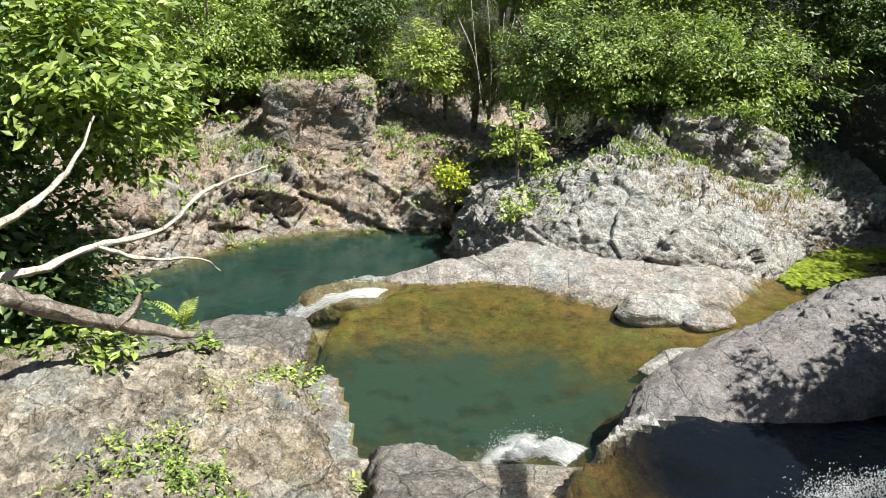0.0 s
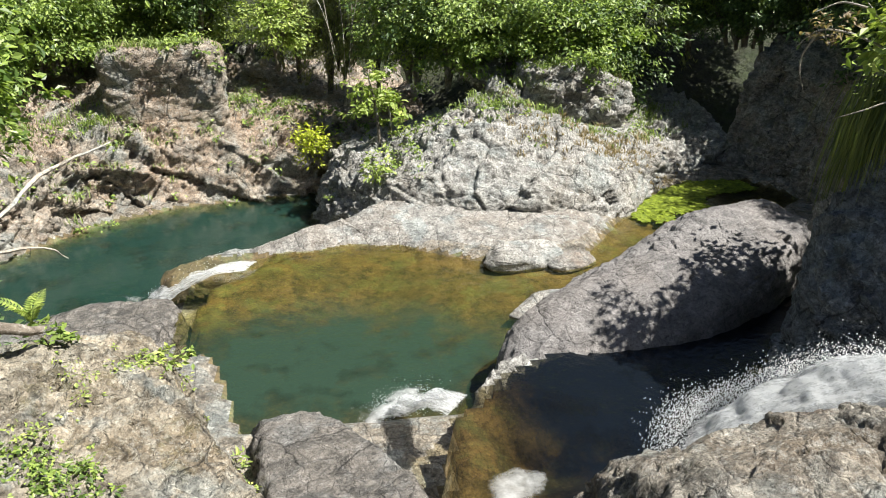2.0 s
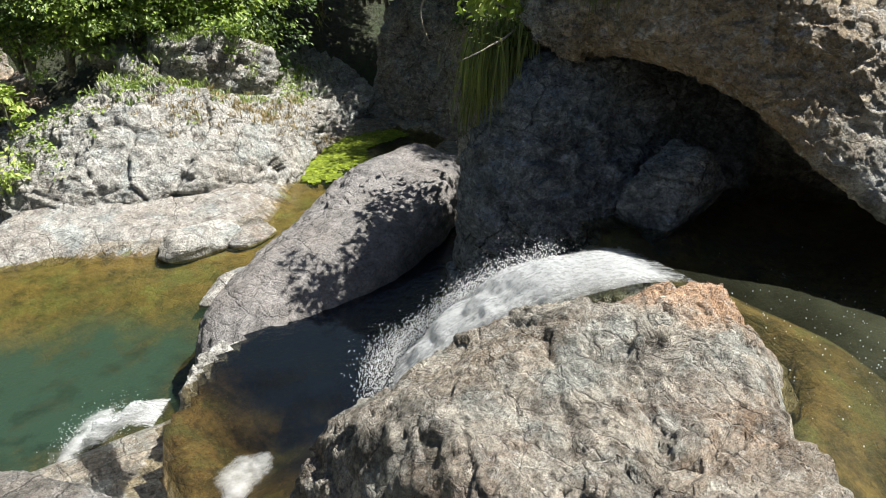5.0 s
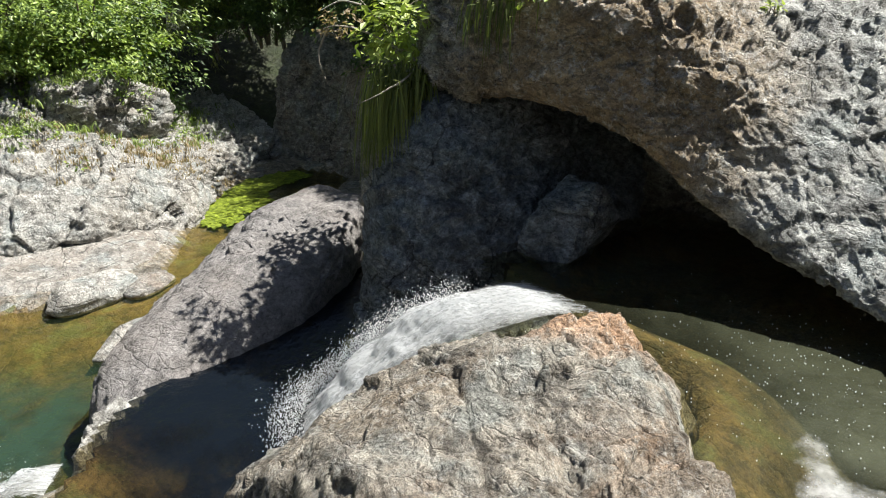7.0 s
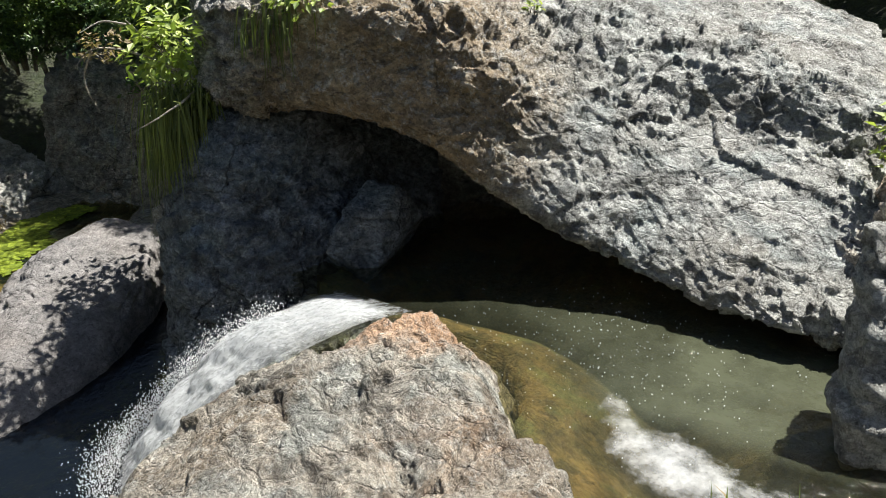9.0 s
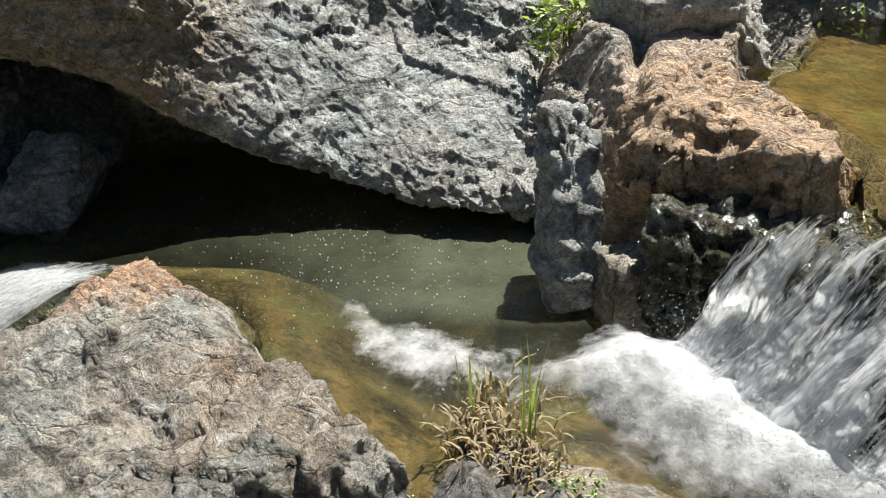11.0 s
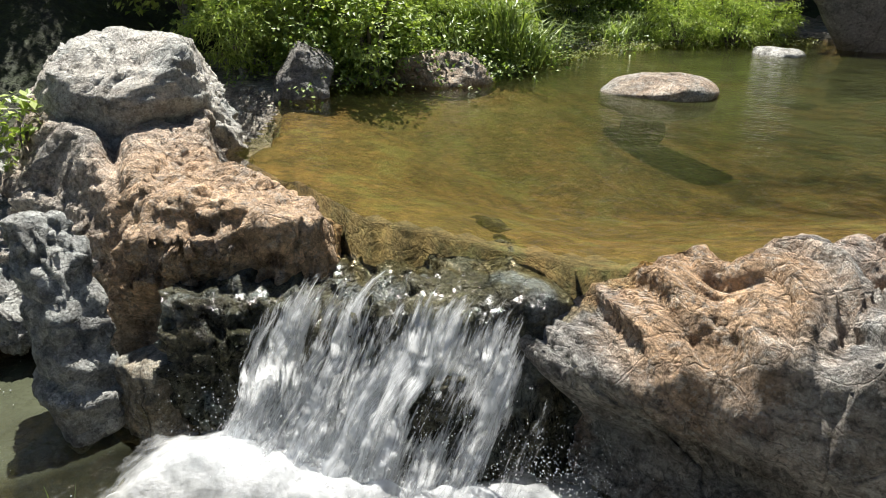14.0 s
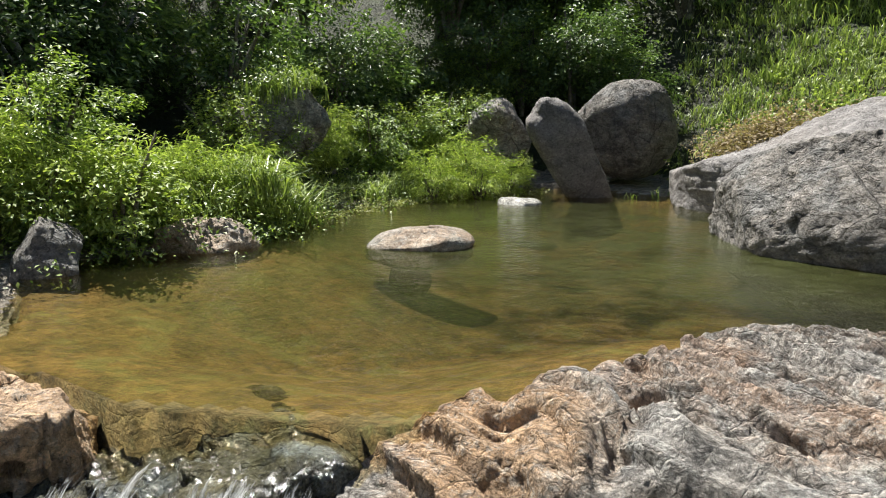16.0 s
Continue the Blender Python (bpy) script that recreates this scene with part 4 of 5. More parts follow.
outcrop("chute_bed", "mossy wet rock bed under the white chute",
        [(5.25, 2.7), (5.3, 4.3), (4.8, 4.55), (4.2, 5.05), (3.5, 5.4), (2.9, 5.1), (2.9, 4.4), (3.6, 3.9), (4.3, 3.2), (4.7, 2.7)],
        lambda x, y: 2.25 - 0.1 * np.clip(0.7 * (y - 3.5 - x + 4.8), 0, 3) - 0.25 * np.clip(0.7 * (y - 3.5 - x + 4.8), 0, 3) ** 2, MOSS_WET, 0.2, 0.03, 0.05, 53, 0.4, category="rock ledge")


def falling(name, label, edges, mat, nu=70, nv=50, lump=0.04, seed=3, thin=0.25, crest=0.0, veil=0.0, gaps=0.2, holes=(), rims=0.7):
    """A sheet of moving water drawn through cross-lines from its brink down; thinner towards its rims."""
    v = spline(np.asarray(edges, float), nu)
    v = np.swapaxes(spline(np.swapaxes(v, 0, 1), nv), 0, 1)
    q = v.reshape(-1, 3)
    a, b = np.meshgrid(np.linspace(0, 1, nu), np.linspace(0, 1, nv), indexing="ij")
    along = np.cumsum(np.r_[np.zeros((1, nv)), np.linalg.norm(np.diff(v, axis=0), axis=2)], 0)
    across = np.cumsum(np.c_[np.zeros((nu, 1)), np.linalg.norm(np.diff(v, axis=1), axis=2)], 1)
    ropes = np.stack([along.ravel() * 0.8, across.ravel() * 5, 0 * along.ravel()], 1)
    q = q + grid_normals(v).reshape(-1, 3) * (lump * smooth(0, 0.5, a).ravel() * (0.6 * fbm(q, 0.4, 2, seed) + 0.8 * fbm(ropes, 0.45, 3, seed + 4)))[:, None]
    rim = np.minimum(np.minimum(b, 1 - b) / 0.3, np.minimum(a / 0.15, (1 - a) / 0.15))
    froth = 0.6 - thin + thin * np.clip(rim, 0, 1) - rims * smooth(0.6, 0.0, rim) - crest * smooth(0.62, 0.25, a) + smooth(0.1, 0.45, a) * gaps * fbm(ropes * (0.4, 0.5, 1), 0.3, 4, seed + 8, 0.6).reshape(a.shape)
    for hx, hy, hz, r, much in holes:
        froth = froth - much * np.exp(-((v - np.array((hx, hy, hz))) ** 2).sum(-1) / r ** 2)
    flow = {"froth": froth.ravel(), "along": along.ravel() + seed, "across": across.ravel()}
    ob = tagged(mesh_object(name, q, grid_faces(nu, nv), mat, floats=flow), label, "waterfall")
    if veil:
        up = q + grid_normals(v).reshape(-1, 3) * np.sign(grid_normals(v)[..., 2].mean()) * (veil * smooth(0.1, 0.6, a).ravel() * (0.6 + fbm(q, 0.25, 3, seed + 9)))[:, None]
        mesh_object("veil", up, grid_faces(nu, nv), mat, ob, floats={"froth": froth.ravel() - 0.22, "along": along.ravel() + seed + 7, "across": across.ravel() + 3})
    return ob


def froth_patch(name, label, poly, level, mat, mound=0.08, seed=5, soft=0.35, step=0.03):
    a = np.array(poly, float)
    lo, hi = a.min(0), a.max(0)
    x, y = np.meshgrid(np.arange(lo[0], hi[0], step), np.arange(lo[1], hi[1], step), indexing="ij")
    p = np.stack([x.ravel(), y.ravel(), 0 * x.ravel()], 1)
    s = inside(poly, x, y) + 0.12 * fbm(p, 0.4, 3, seed).reshape(x.shape)
    k = smooth(0, soft, s)
    z = level + 0.012 + k * mound * (0.75 + 0.45 * fbm(p, 0.4, 4, seed + 1).reshape(x.shape) + 0.12 * fbm(p, 0.08, 2, seed + 2).reshape(x.shape))
    f = grid_faces(*x.shape)
    f = f[(s.ravel() > 0)[f].all(1)]
    used, inv = np.unique(f, return_inverse=True)
    return tagged(mesh_object(name, np.stack([x, y, z], -1).reshape(-1, 3)[used], inv.reshape(f.shape), mat, floats={"froth": (0.75 * k - 0.3).ravel()[used]}), label, "white water")


falling("waterfall", "broad white cascade over a dark rock step",
        [[(4.3, -2.4, 3.61), (3.7, -2.75, 3.61), (3.2, -2.95, 3.61), (2.6, -3.2, 3.61)],
         [(4.1, -1.9, 3.56), (3.5, -2.25, 3.54), (3.05, -2.5, 3.54), (2.5, -2.85, 3.54)],
         [(4.05, -1.5, 3.45), (3.4, -1.95, 3.42), (2.95, -2.25, 3.42), (2.38, -2.65, 3.42)],
         [(4.0, -1.3, 3.15), (3.3, -1.72, 3.08), (2.85, -2.08, 3.1), (2.25, -2.55, 3.12)],
         [(3.98, -1.12, 2.8), (3.2, -1.55, 2.75), (2.7, -1.95, 2.78), (2.12, -2.45, 2.75)],
         [(3.95, -0.9, 2.35), (3.05, -1.35, 2.35), (2.5, -1.8, 2.35), (1.95, -2.3, 2.35)]], STRANDS, 150, 160, 0.08, 61, crest=0.85, veil=0.1, gaps=0.75, holes=((2.8, -2.05, 2.85, 0.17, 0.8), (3.4, -1.75, 3.0, 0.15, 0.3)))
blob("rock", "black wet knob of rock parting the cascade", (2.84, -2.18, 2.83), (0.18, 0.17, 0.24), (0, 0, 30), WET, 51, 0.06, 2.6, 50, 0.9)
blob("rock", "dark wet rock under the falling strands", (3.5, -1.95, 2.9), (0.3, 0.22, 0.4), (0, 10, 30), WET, 52, 0.07, 2.6, 50, 0.9)
froth_patch("white_water", "churning white water under the cascade",
            [(4.35, -0.75), (4.1, -1.5), (3.5, -1.85), (3.0, -2.2), (2.55, -2.6), (2.15, -2.6), (1.8, -2.2), (2.05, -1.65), (2.35, -1.2), (2.65, -0.8), (3.0, -0.4), (3.2, 0.1), (3.3, 0.6), (3.7, 0.5), (3.8, -0.1), (4.1, -0.5)], 2.38, FOAM, 0.26, 62, 0.7)
froth_patch("white_water", "white water rushing off below the cascade",
            [(3.0, -1.8), (2.65, -2.5), (2.25, -2.85), (1.85, -2.75), (1.75, -2.3), (2.2, -1.65)], 2.44, FOAM, 0.2, 59, 0.5)
froth_patch("white_water", "soft white spray lying over the churning water",
            [(4.1, -1.05), (3.7, -1.5), (3.2, -1.85), (2.7, -2.2), (2.35, -2.35), (2.3, -1.95), (2.7, -1.45), (3.1, -0.9), (3.6, -0.6)], 2.47, FOAM, 0.26, 68, 0.7)
froth_patch("white_water", "white foam swirling out into the pool",
            [(4.2, -0.75), (3.4, -0.6), (3.05, 0.0), (3.1, 0.6), (3.5, 1.1), (4.1, 1.3), (4.5, 0.9), (4.4, 0.1)], 2.34, SWIRL, 0.07, 60, 0.6)
froth_patch("white_water", "swirling thin foam spreading over the pool",
            [(4.0, -0.7), (3.3, -0.6), (3.05, 0.1), (3.1, 0.7), (3.6, 1.25), (4.35, 1.55), (5.0, 1.5), (5.0, 0.9), (4.5, 0.2)], 2.32, FLECKS, 0.05, 63, 0.9)
falling("waterfall", "fast white chute pouring down beside the domed rock",
        [[(4.98, 2.95, 2.34), (5.02, 3.4, 2.35), (5.05, 3.8, 2.34)],
         [(4.5, 3.3, 2.32), (4.62, 3.68, 2.35), (4.72, 4.02, 2.3)],
         [(4.0, 3.8, 2.02), (4.22, 4.2, 2.14), (4.42, 4.58, 2.0)],
         [(3.5, 4.2, 1.56), (3.75, 4.62, 1.64), (4.0, 5.02, 1.48)],
         [(2.95, 4.5, 1.0), (3.2, 4.9, 1.04), (3.45, 5.25, 0.9)]], CHUTE, 160, 90, 0.035, 64, crest=0.0, veil=0.06, thin=0.1, gaps=0.3, rims=0.4)
falling("waterfall", "small white spill into the far pool",
        [[(-0.75, 12.0, 0.06), (-0.9, 11.75, 0.06), (-1.05, 11.5, 0.06)],
         [(-1.4, 12.05, 0.04), (-1.5, 11.75, 0.08), (-1.6, 11.4, 0.03)],
         [(-2.1, 12.2, -0.25), (-2.15, 11.9, -0.2), (-2.2, 11.55, -0.3)],
         [(-3.1, 12.7, -0.75), (-3.0, 12.25, -0.74), (-2.85, 11.8, -0.75)]], STRANDS, 60, 40, 0.06, 65, veil=0.06, gaps=0.5)
falling("waterfall", "white spill pouring into the green pool",
        [[(1.55, 6.15, 0.93), (1.4, 5.95, 0.93), (1.2, 5.7, 0.93)],
         [(1.4, 6.4, 0.8), (1.2, 6.25, 0.85), (1.0, 6.05, 0.8)],
         [(1.25, 6.9, 0.4), (1.0, 6.75, 0.45), (0.8, 6.55, 0.4)],
         [(1.15, 7.45, 0.03), (0.8, 7.3, 0.04), (0.5, 7.05, 0.03)]], STRANDS, 60, 40, 0.06, 66, veil=0.07, gaps=0.4)
froth_patch("white_water", "thin foam at the foot of the domed rock",
            [(1.0, 4.3), (1.2, 5.0), (1.8, 5.1), (2.2, 4.9), (2.0, 4.5), (1.5, 4.2)], 0.92, FLECKS, 0.05, 67)



def droplets(name, label, path, count, spread, size, seed, rise=0.25):
    """Flying drops along a line, as tiny eight-sided beads."""
    g = np.random.default_rng(seed)
    p = spline(np.array(path, float), 200)
    at = p[g.integers(200, size=count)] + g.normal(scale=spread, size=(count, 3)) * (1, 1, 1 if rise else 0) + np.abs(g.normal(scale=rise, size=(count, 1))) * (0, 0, 1)
    r = size * g.uniform(0.4, 1.3, (count, 1, 1))
    oct_v = np.array([(1, 0, 0), (0, 1, 0), (-1, 0, 0), (0, -1, 0), (0, 0, 1.4), (0, 0, -1.4)], float)
    oct_f = np.array([(0, 1, 4), (1, 2, 4), (2, 3, 4), (3, 0, 4), (1, 0, 5), (2, 1, 5), (3, 2, 5), (0, 3, 5)])
    v = (at[:, None] + oct_v[None] * r).reshape(-1, 3)
    f = (np.arange(count)[:, None, None] * 6 + oct_f[None]).reshape(-1, 3)
    return tagged(mesh_object(name, v, f, DROPS), label, "spray", kind="stuff")


DROPS, _t, _b, _n, _l = material("water_drops")
_b.inputs["Base Color"].default_value, _b.inputs["Roughness"].default_value = (0.85, 0.87, 0.88, 1), 0.3
droplets("spray", "white drops thrown up along the chute", [(4.5, 4.1, 2.2), (4.3, 4.7, 1.8), (4.0, 5.05, 1.45), (3.5, 5.3, 1.0)], 7000, 0.075, 0.0055, 71, 0.07)
droplets("spray", "white drops at the foot of the chute", [(3.6, 5.4, 0.98), (3.25, 5.2, 0.98), (2.95, 4.8, 0.98)], 2200, 0.11, 0.005, 72, 0.08)
droplets("spray", "white drops round the cascade", [(3.7, -1.2, 2.5), (3.0, -1.5, 2.5), (2.3, -2.2, 2.5)], 3000, 0.2, 0.0035, 73, 0.14)
droplets("foam_bubbles", "white bubbles drifting on the pool", [(4.4, 1.2, 2.31), (5.0, 0.6, 2.31), (5.6, 1.4, 2.31), (4.8, 2.4, 2.31)], 420, 0.45, 0.005, 74, 0.0)
droplets("spray", "white drops at the lower spill", [(1.2, 6.6, 0.6), (0.9, 7.1, 0.15), (0.6, 7.2, 0.05)], 900, 0.1, 0.004, 75, 0.06)
droplets("spray", "sparkling drops beside the cascade", [(2.4, -2.5, 2.6), (2.1, -2.5, 2.45), (1.8, -2.35, 2.4)], 900, 0.13, 0.0036, 76, 0.1)
froth_patch("white_water", "white foam at the foot of the lower spill",
            [(0.2, 6.95), (0.4, 7.4), (0.85, 7.75), (1.3, 7.75), (1.2, 7.2), (0.7, 6.75)], 0.01, FOAM, 0.1, 69, 0.4)
froth_patch("white_water", "thin foam where the spill meets the far pool",
            [(-3.9, 13.0), (-3.5, 12.2), (-2.9, 11.7), (-2.3, 11.8), (-2.4, 12.3), (-3.0, 12.8)], -0.78, FLECKS, 0.06, 70, 0.5)
droplets("spray", "white drops at the far spill", [(-1.6, 11.8, 0.1), (-2.2, 11.95, -0.2), (-2.9, 12.3, -0.7)], 160, 0.08, 0.005, 77, 0.04)
# ---- plants ----
view = bpy.context.view_layer


def settle(x, y, top=30.0):
    """The place straight below (x, y) on what has been built so far."""
    hit, place, normal, *_ = scene.ray_cast(bpy.context.evaluated_depsgraph_get(), Vector((x, y, top)), Vector((0, 0, -1)))
    return place if hit else Vector((x, y, 0))


def leaf_quads(at, n, along, size, wide=0.24, bend=0.1):
    """Bent four-cornered leaves at points, with normals n, pointing along."""
    b = np.cross(n, along)
    v = np.stack([at, at + along * size * 0.45 + b * size * wide + n * size * 0.05, at + along * size - n * size * bend, at + along * size * 0.45 - b * size * wide + n * size * 0.05], 1)
    return v.reshape(-1, 3), np.arange(len(at) * 4).reshape(-1, 4)


def unit(v):
    return v / (np.linalg.norm(v, axis=1, keepdims=True) + 1e-9)


def leaf_cloud(rng, count, radius, size, clump=0.15, per=28, wide=0.24, droop=0.0):
    """Leaves in sprays through a lumpy crown of that radius (x, y, z), with gaps between the sprays."""
    tips = unit(rng.normal(size=(max(8, count // per), 3))) * rng.uniform(0.25, 1.0, (max(8, count // per), 1)) ** 0.45
    tips *= 1 + 0.25 * rng.normal(size=(len(tips), 1))
    which = rng.integers(len(tips), size=count)
    at = (tips[which] + rng.normal(scale=clump, size=(count, 3)) * (1, 1, 0.7)) * np.array(radius)
    out = unit(tips[which] + 0.2 * rng.normal(size=(count, 3)))
    n = unit(out * 0.35 + rng.normal(scale=0.42, size=(count, 3)) + (0, 0, 0.8))
    along = unit(np.cross(n, np.cross(out + rng.normal(scale=0.7, size=(count, 3)), n)) - (0, 0, droop))
    return leaf_quads(at, n, along, size * rng.uniform(0.55, 1.3, (count, 1)), wide)


def tube(points, radii, sides=8, rough=0.0, seed=0):
    p = spline(points, 5 * len(points))
    r = np.interp(np.linspace(0, 1, len(p)), np.linspace(0, 1, len(radii)), radii)
    d = unit(np.gradient(p, axis=0))
    up = np.where(np.abs(d[:, 2:]) > 0.9, np.array([[1.0, 0, 0]]), np.array([[0, 0, 1.0]]))
    a = unit(np.cross(d, up))
    b = np.cross(d, a)
    k = np.linspace(0, 2 * np.pi, sides + 1)
    v = p[:, None] + r[:, None, None] * (np.cos(k)[None, :, None] * a[:, None] + np.sin(k)[None, :, None] * b[:, None])
    v = v.reshape(-1, 3)
    if rough:
        v = v + rough * np.stack([fbm(v, 0.12, 3, seed + c) for c in range(3)], 1)
    return v, grid_faces(len(p), sides + 1)


def joined(pieces):
    vs, fs, n = [], [], 0
    for v, f in pieces:
        vs.append(v)
        fs.append(f + n)
        n += len(v)
    return np.concatenate(vs), np.concatenate(fs)


def blades(rng, count, height, spread, lean=0.5, width=0.012, root=0.08):
    """Grass blades that rise from a root and bow outwards, each a strip of three pieces."""
    a = rng.uniform(0, 2 * np.pi, count)
    way = np.stack([np.cos(a), np.sin(a), 0 * a], 1)
    h = height * rng.uniform(0.5, 1.1, (count, 1))
    base = rng.normal(scale=root, size=(count, 3)) * (1, 1, 0)
    side = np.stack([-np.sin(a), np.cos(a), 0 * a], 1) * width
    bow = spread * rng.uniform(0.3, 1.2, (count, 1)) * height
    rows = []
    for t, w in ((0, 1.0), (0.4, 0.9), (0.75, 0.6), (1.0, 0.06)):
        mid = base + way * bow * t ** 2 + np.array([0, 0, 1.0]) * h * (t - lean * t ** 3 * 0.6)
        rows += [mid - side * w, mid + side * w]
    v = np.stack(rows, 1).reshape(-1, 3)
    k = np.arange(count)[:, None] * 8
    f = np.concatenate([k + np.array([[j, j + 1, j + 3, j + 2]]) for j in (0, 2, 4)], 0)
    return v, f


def grass_tuft(seed, label, at, count, height, spread, mat, lean=0.5, width=0.012, root=0.08):
    rng = np.random.default_rng(seed)
    ob = tagged(mesh_object("grass_tuft", *blades(rng, count, height, spread, lean, width, root), mat, flat=True), label, "grass", "grass tufts")
    ob.matrix_basis = pose(*at)
    return ob


def herb(seed, label, at, radius, count, size, mat, wide=0.26):
    """A low leafy plant with a few stems."""
    rng = np.random.default_rng(seed)
    ob = tagged(new("plant"), label, "plant", "small plants")
    r = np.array(radius)
    mesh_object("stem", *joined([tube([(0, 0, -0.05), tuple(rng.normal(scale=0.3, size=3) * r + (0, 0, r[2] * 0.4)), tuple(rng.normal(scale=0.55, size=3) * r + (0, 0, r[2] * 0.9))], [0.008, 0.006, 0.003], 4) for _ in range(5)]), BARK, ob)
    v, f = leaf_cloud(rng, count, radius, size, 0.2, 12, wide)
    mesh_object("leaves", v + (0, 0, r[2] * 0.7), f, mat, ob, True)
    ob.matrix_basis = pose(*at)
    return ob


def fern(seed, label, at, fronds, length, mat):
    """A fern: arching fronds, each a rib with two rows of leaflets."""
    rng = np.random.default_rng(seed)
    ob = tagged(new("fern"), label, "fern", "small plants")
    ribs, sides = [], []
    for k in range(fronds):
        a = rng.uniform(0, 2 * np.pi)
        way, up = np.array([np.cos(a), np.sin(a), 0]), np.array([0, 0, 1.0])
        size = length * rng.uniform(0.7, 1.1)
        t = np.linspace(0, 1, 16)[:, None]
        p = way * size * 0.6 * t ** 1.5 + up * size * (t - 0.35 * t ** 2.5)
        ribs.append(tube(p[::5], [0.006, 0.004, 0.002], 4))
        d = unit(np.gradient(p, axis=0))
        cross = unit(np.cross(d, np.array([[-way[1], way[0], 0.0]])))
        for s in (-1, 1):
            along = unit(s * np.array([[-way[1], way[0], 0.0]]) + 0.3 * d)
            sides.append(leaf_quads(p[2:], cross[2:], np.repeat(along[:1], 14, 0) if len(along) == 1 else along[2:], size * 0.24 * np.sin(np.pi * (0.12 + 0.85 * t[2:])), 0.16))
    mesh_object("rib", *joined(ribs), mat, ob)
    mesh_object("leaflets", *joined(sides), mat, ob, True)
    ob.matrix_basis = pose(*at)
    return ob


def sprinkle(name, label, spots, mat, seed, height=0.12, blades_each=10, leaf=0.0, category="undergrowth"):
    """Low growth that nobody could count: short blades or leaves at many places."""
    rng = np.random.default_rng(seed)
    out = []
    for x, y in spots:
        at = np.array(settle(x, y))
        h = height * rng.uniform(0.5, 1.4)
        if leaf:
            v, f = leaf_cloud(rng, blades_each, (h, h, h * 0.7), leaf, 0.3, 6, 0.28)
            v = v + (0, 0, h * 0.4)
        else:
            v, f = blades(rng, blades_each, h, 0.7, 0.6, 0.006 + 0.02 * h, h * 0.4)
        out.append((v + at, f))
    return tagged(mesh_object(name, *joined(out), mat, flat=True), label, category, kind="stuff")


def along_line(rng, points, count, spread):
    p = spline(np.array(points, float), 200)
    q = p[rng.integers(200, size=count)] + rng.normal(scale=spread, size=(count, 2))
    return [tuple(k) for k in q]


rng = np.random.default_rng(5)
view.update()
# low growth on the rocks and banks
sprinkle("undergrowth", "pale green grass on the crest of the grey rock bank", along_line(rng, [(3.2, 15.9), (5.2, 15.8), (7.0, 16.3), (9.0, 17.4)], 200, 0.45), GRASS, 1, 0.22, 12)
sprinkle("undergrowth", "dry straw grass on the grey rock bank", along_line(rng, [(4.4, 14.6), (6.4, 14.7), (8.0, 15.9)], 160, 0.4), DRY, 2, 0.16, 12)
sprinkle("undergrowth", "small leafy weeds on the grey rock bank", along_line(rng, [(1.6, 15.0), (3.0, 14.9), (5.5, 15.6), (8.6, 17.0)], 90, 0.5), LEAF, 3, 0.16, 22, 0.08)
sprinkle("undergrowth", "grass along the rim of the far bank", along_line(rng, [(-7.2, 15.8), (-5.0, 17.9), (-3.0, 19.0), (0.0, 19.6)], 260, 0.45), GRASS, 4, 0.22, 12)
sprinkle("undergrowth", "leafy weeds on the far bank", along_line(rng, [(-7.0, 15.6), (-4.5, 17.9), (-1.0, 19.2), (1.8, 19.4)], 110, 0.55), LEAF, 5, 0.2, 24, 0.11)
sprinkle("undergrowth", "moss and weeds in the cracks of the cream rock", along_line(rng, [(-2.2, 3.6), (-2.0, 4.4), (-1.9, 5.2), (-1.55, 5.9), (-1.0, 6.2)], 75, 0.13), LEAF_BRIGHT, 6, 0.05, 12, 0.035)
sprinkle("undergrowth", "dark weeds in the hollow of the cream rock", along_line(rng, [(-2.1, 3.9), (-1.85, 4.3), (-1.5, 4.0)], 80, 0.14), LEAF, 7, 0.07, 16, 0.045)
sprinkle("undergrowth", "dry brown stalks on the wet rock", along_line(rng, [(3.2, 0.15), (2.95, -0.1), (2.75, -0.3)], 45, 0.1), DRY, 8, 0.16, 8)
sprinkle("undergrowth", "short green grass on the wet rock", along_line(rng, [(2.75, -0.3), (2.6, -0.5), (2.45, -0.8)], 9, 0.1), GRASS, 9, 0.09, 8)
sprinkle("undergrowth", "lush grass on the far shore of the upper pool", along_line(rng, [(9.6, -5.2), (9.9, -7.6), (11.0, -9.6), (11.6, -13), (11.2, -16.5)], 420, 0.4), GRASS, 10, 0.45, 12)
sprinkle("undergrowth", "leafy growth on the far shore of the upper pool", along_line(rng, [(9.4, -4.4), (9.3, -6.6), (10.6, -9.2), (11.4, -13), (11, -16.5)], 560, 0.6), LEAF, 11, 0.34, 46, 0.065)
sprinkle("undergrowth", "pale creeping plants at the water's edge", along_line(rng, [(9.3, -8.8), (9.9, -11), (9.6, -14), (8.6, -16.4)], 260, 0.25), LEAF_DULL, 12, 0.12, 22, 0.06)
sprinkle("undergrowth", "sunny meadow grass on the far slope", along_line(rng, [(4.0, -19.5), (0.0, -20.5), (-5.0, -20)], 1000, 1.3), GRASS, 13, 0.35, 12)
sprinkle("undergrowth", "sunlit meadow grass high on the far slope", along_line(rng, [(6.5, -22), (3.0, -23), (-3.0, -23)], 1100, 1.5), GRASS, 16, 0.38, 12)
sprinkle("undergrowth", "meadow grass along the top of the far slope", along_line(rng, [(7.0, -26), (2.0, -27), (-4.0, -26)], 800, 1.6), GRASS, 17, 0.5, 12)
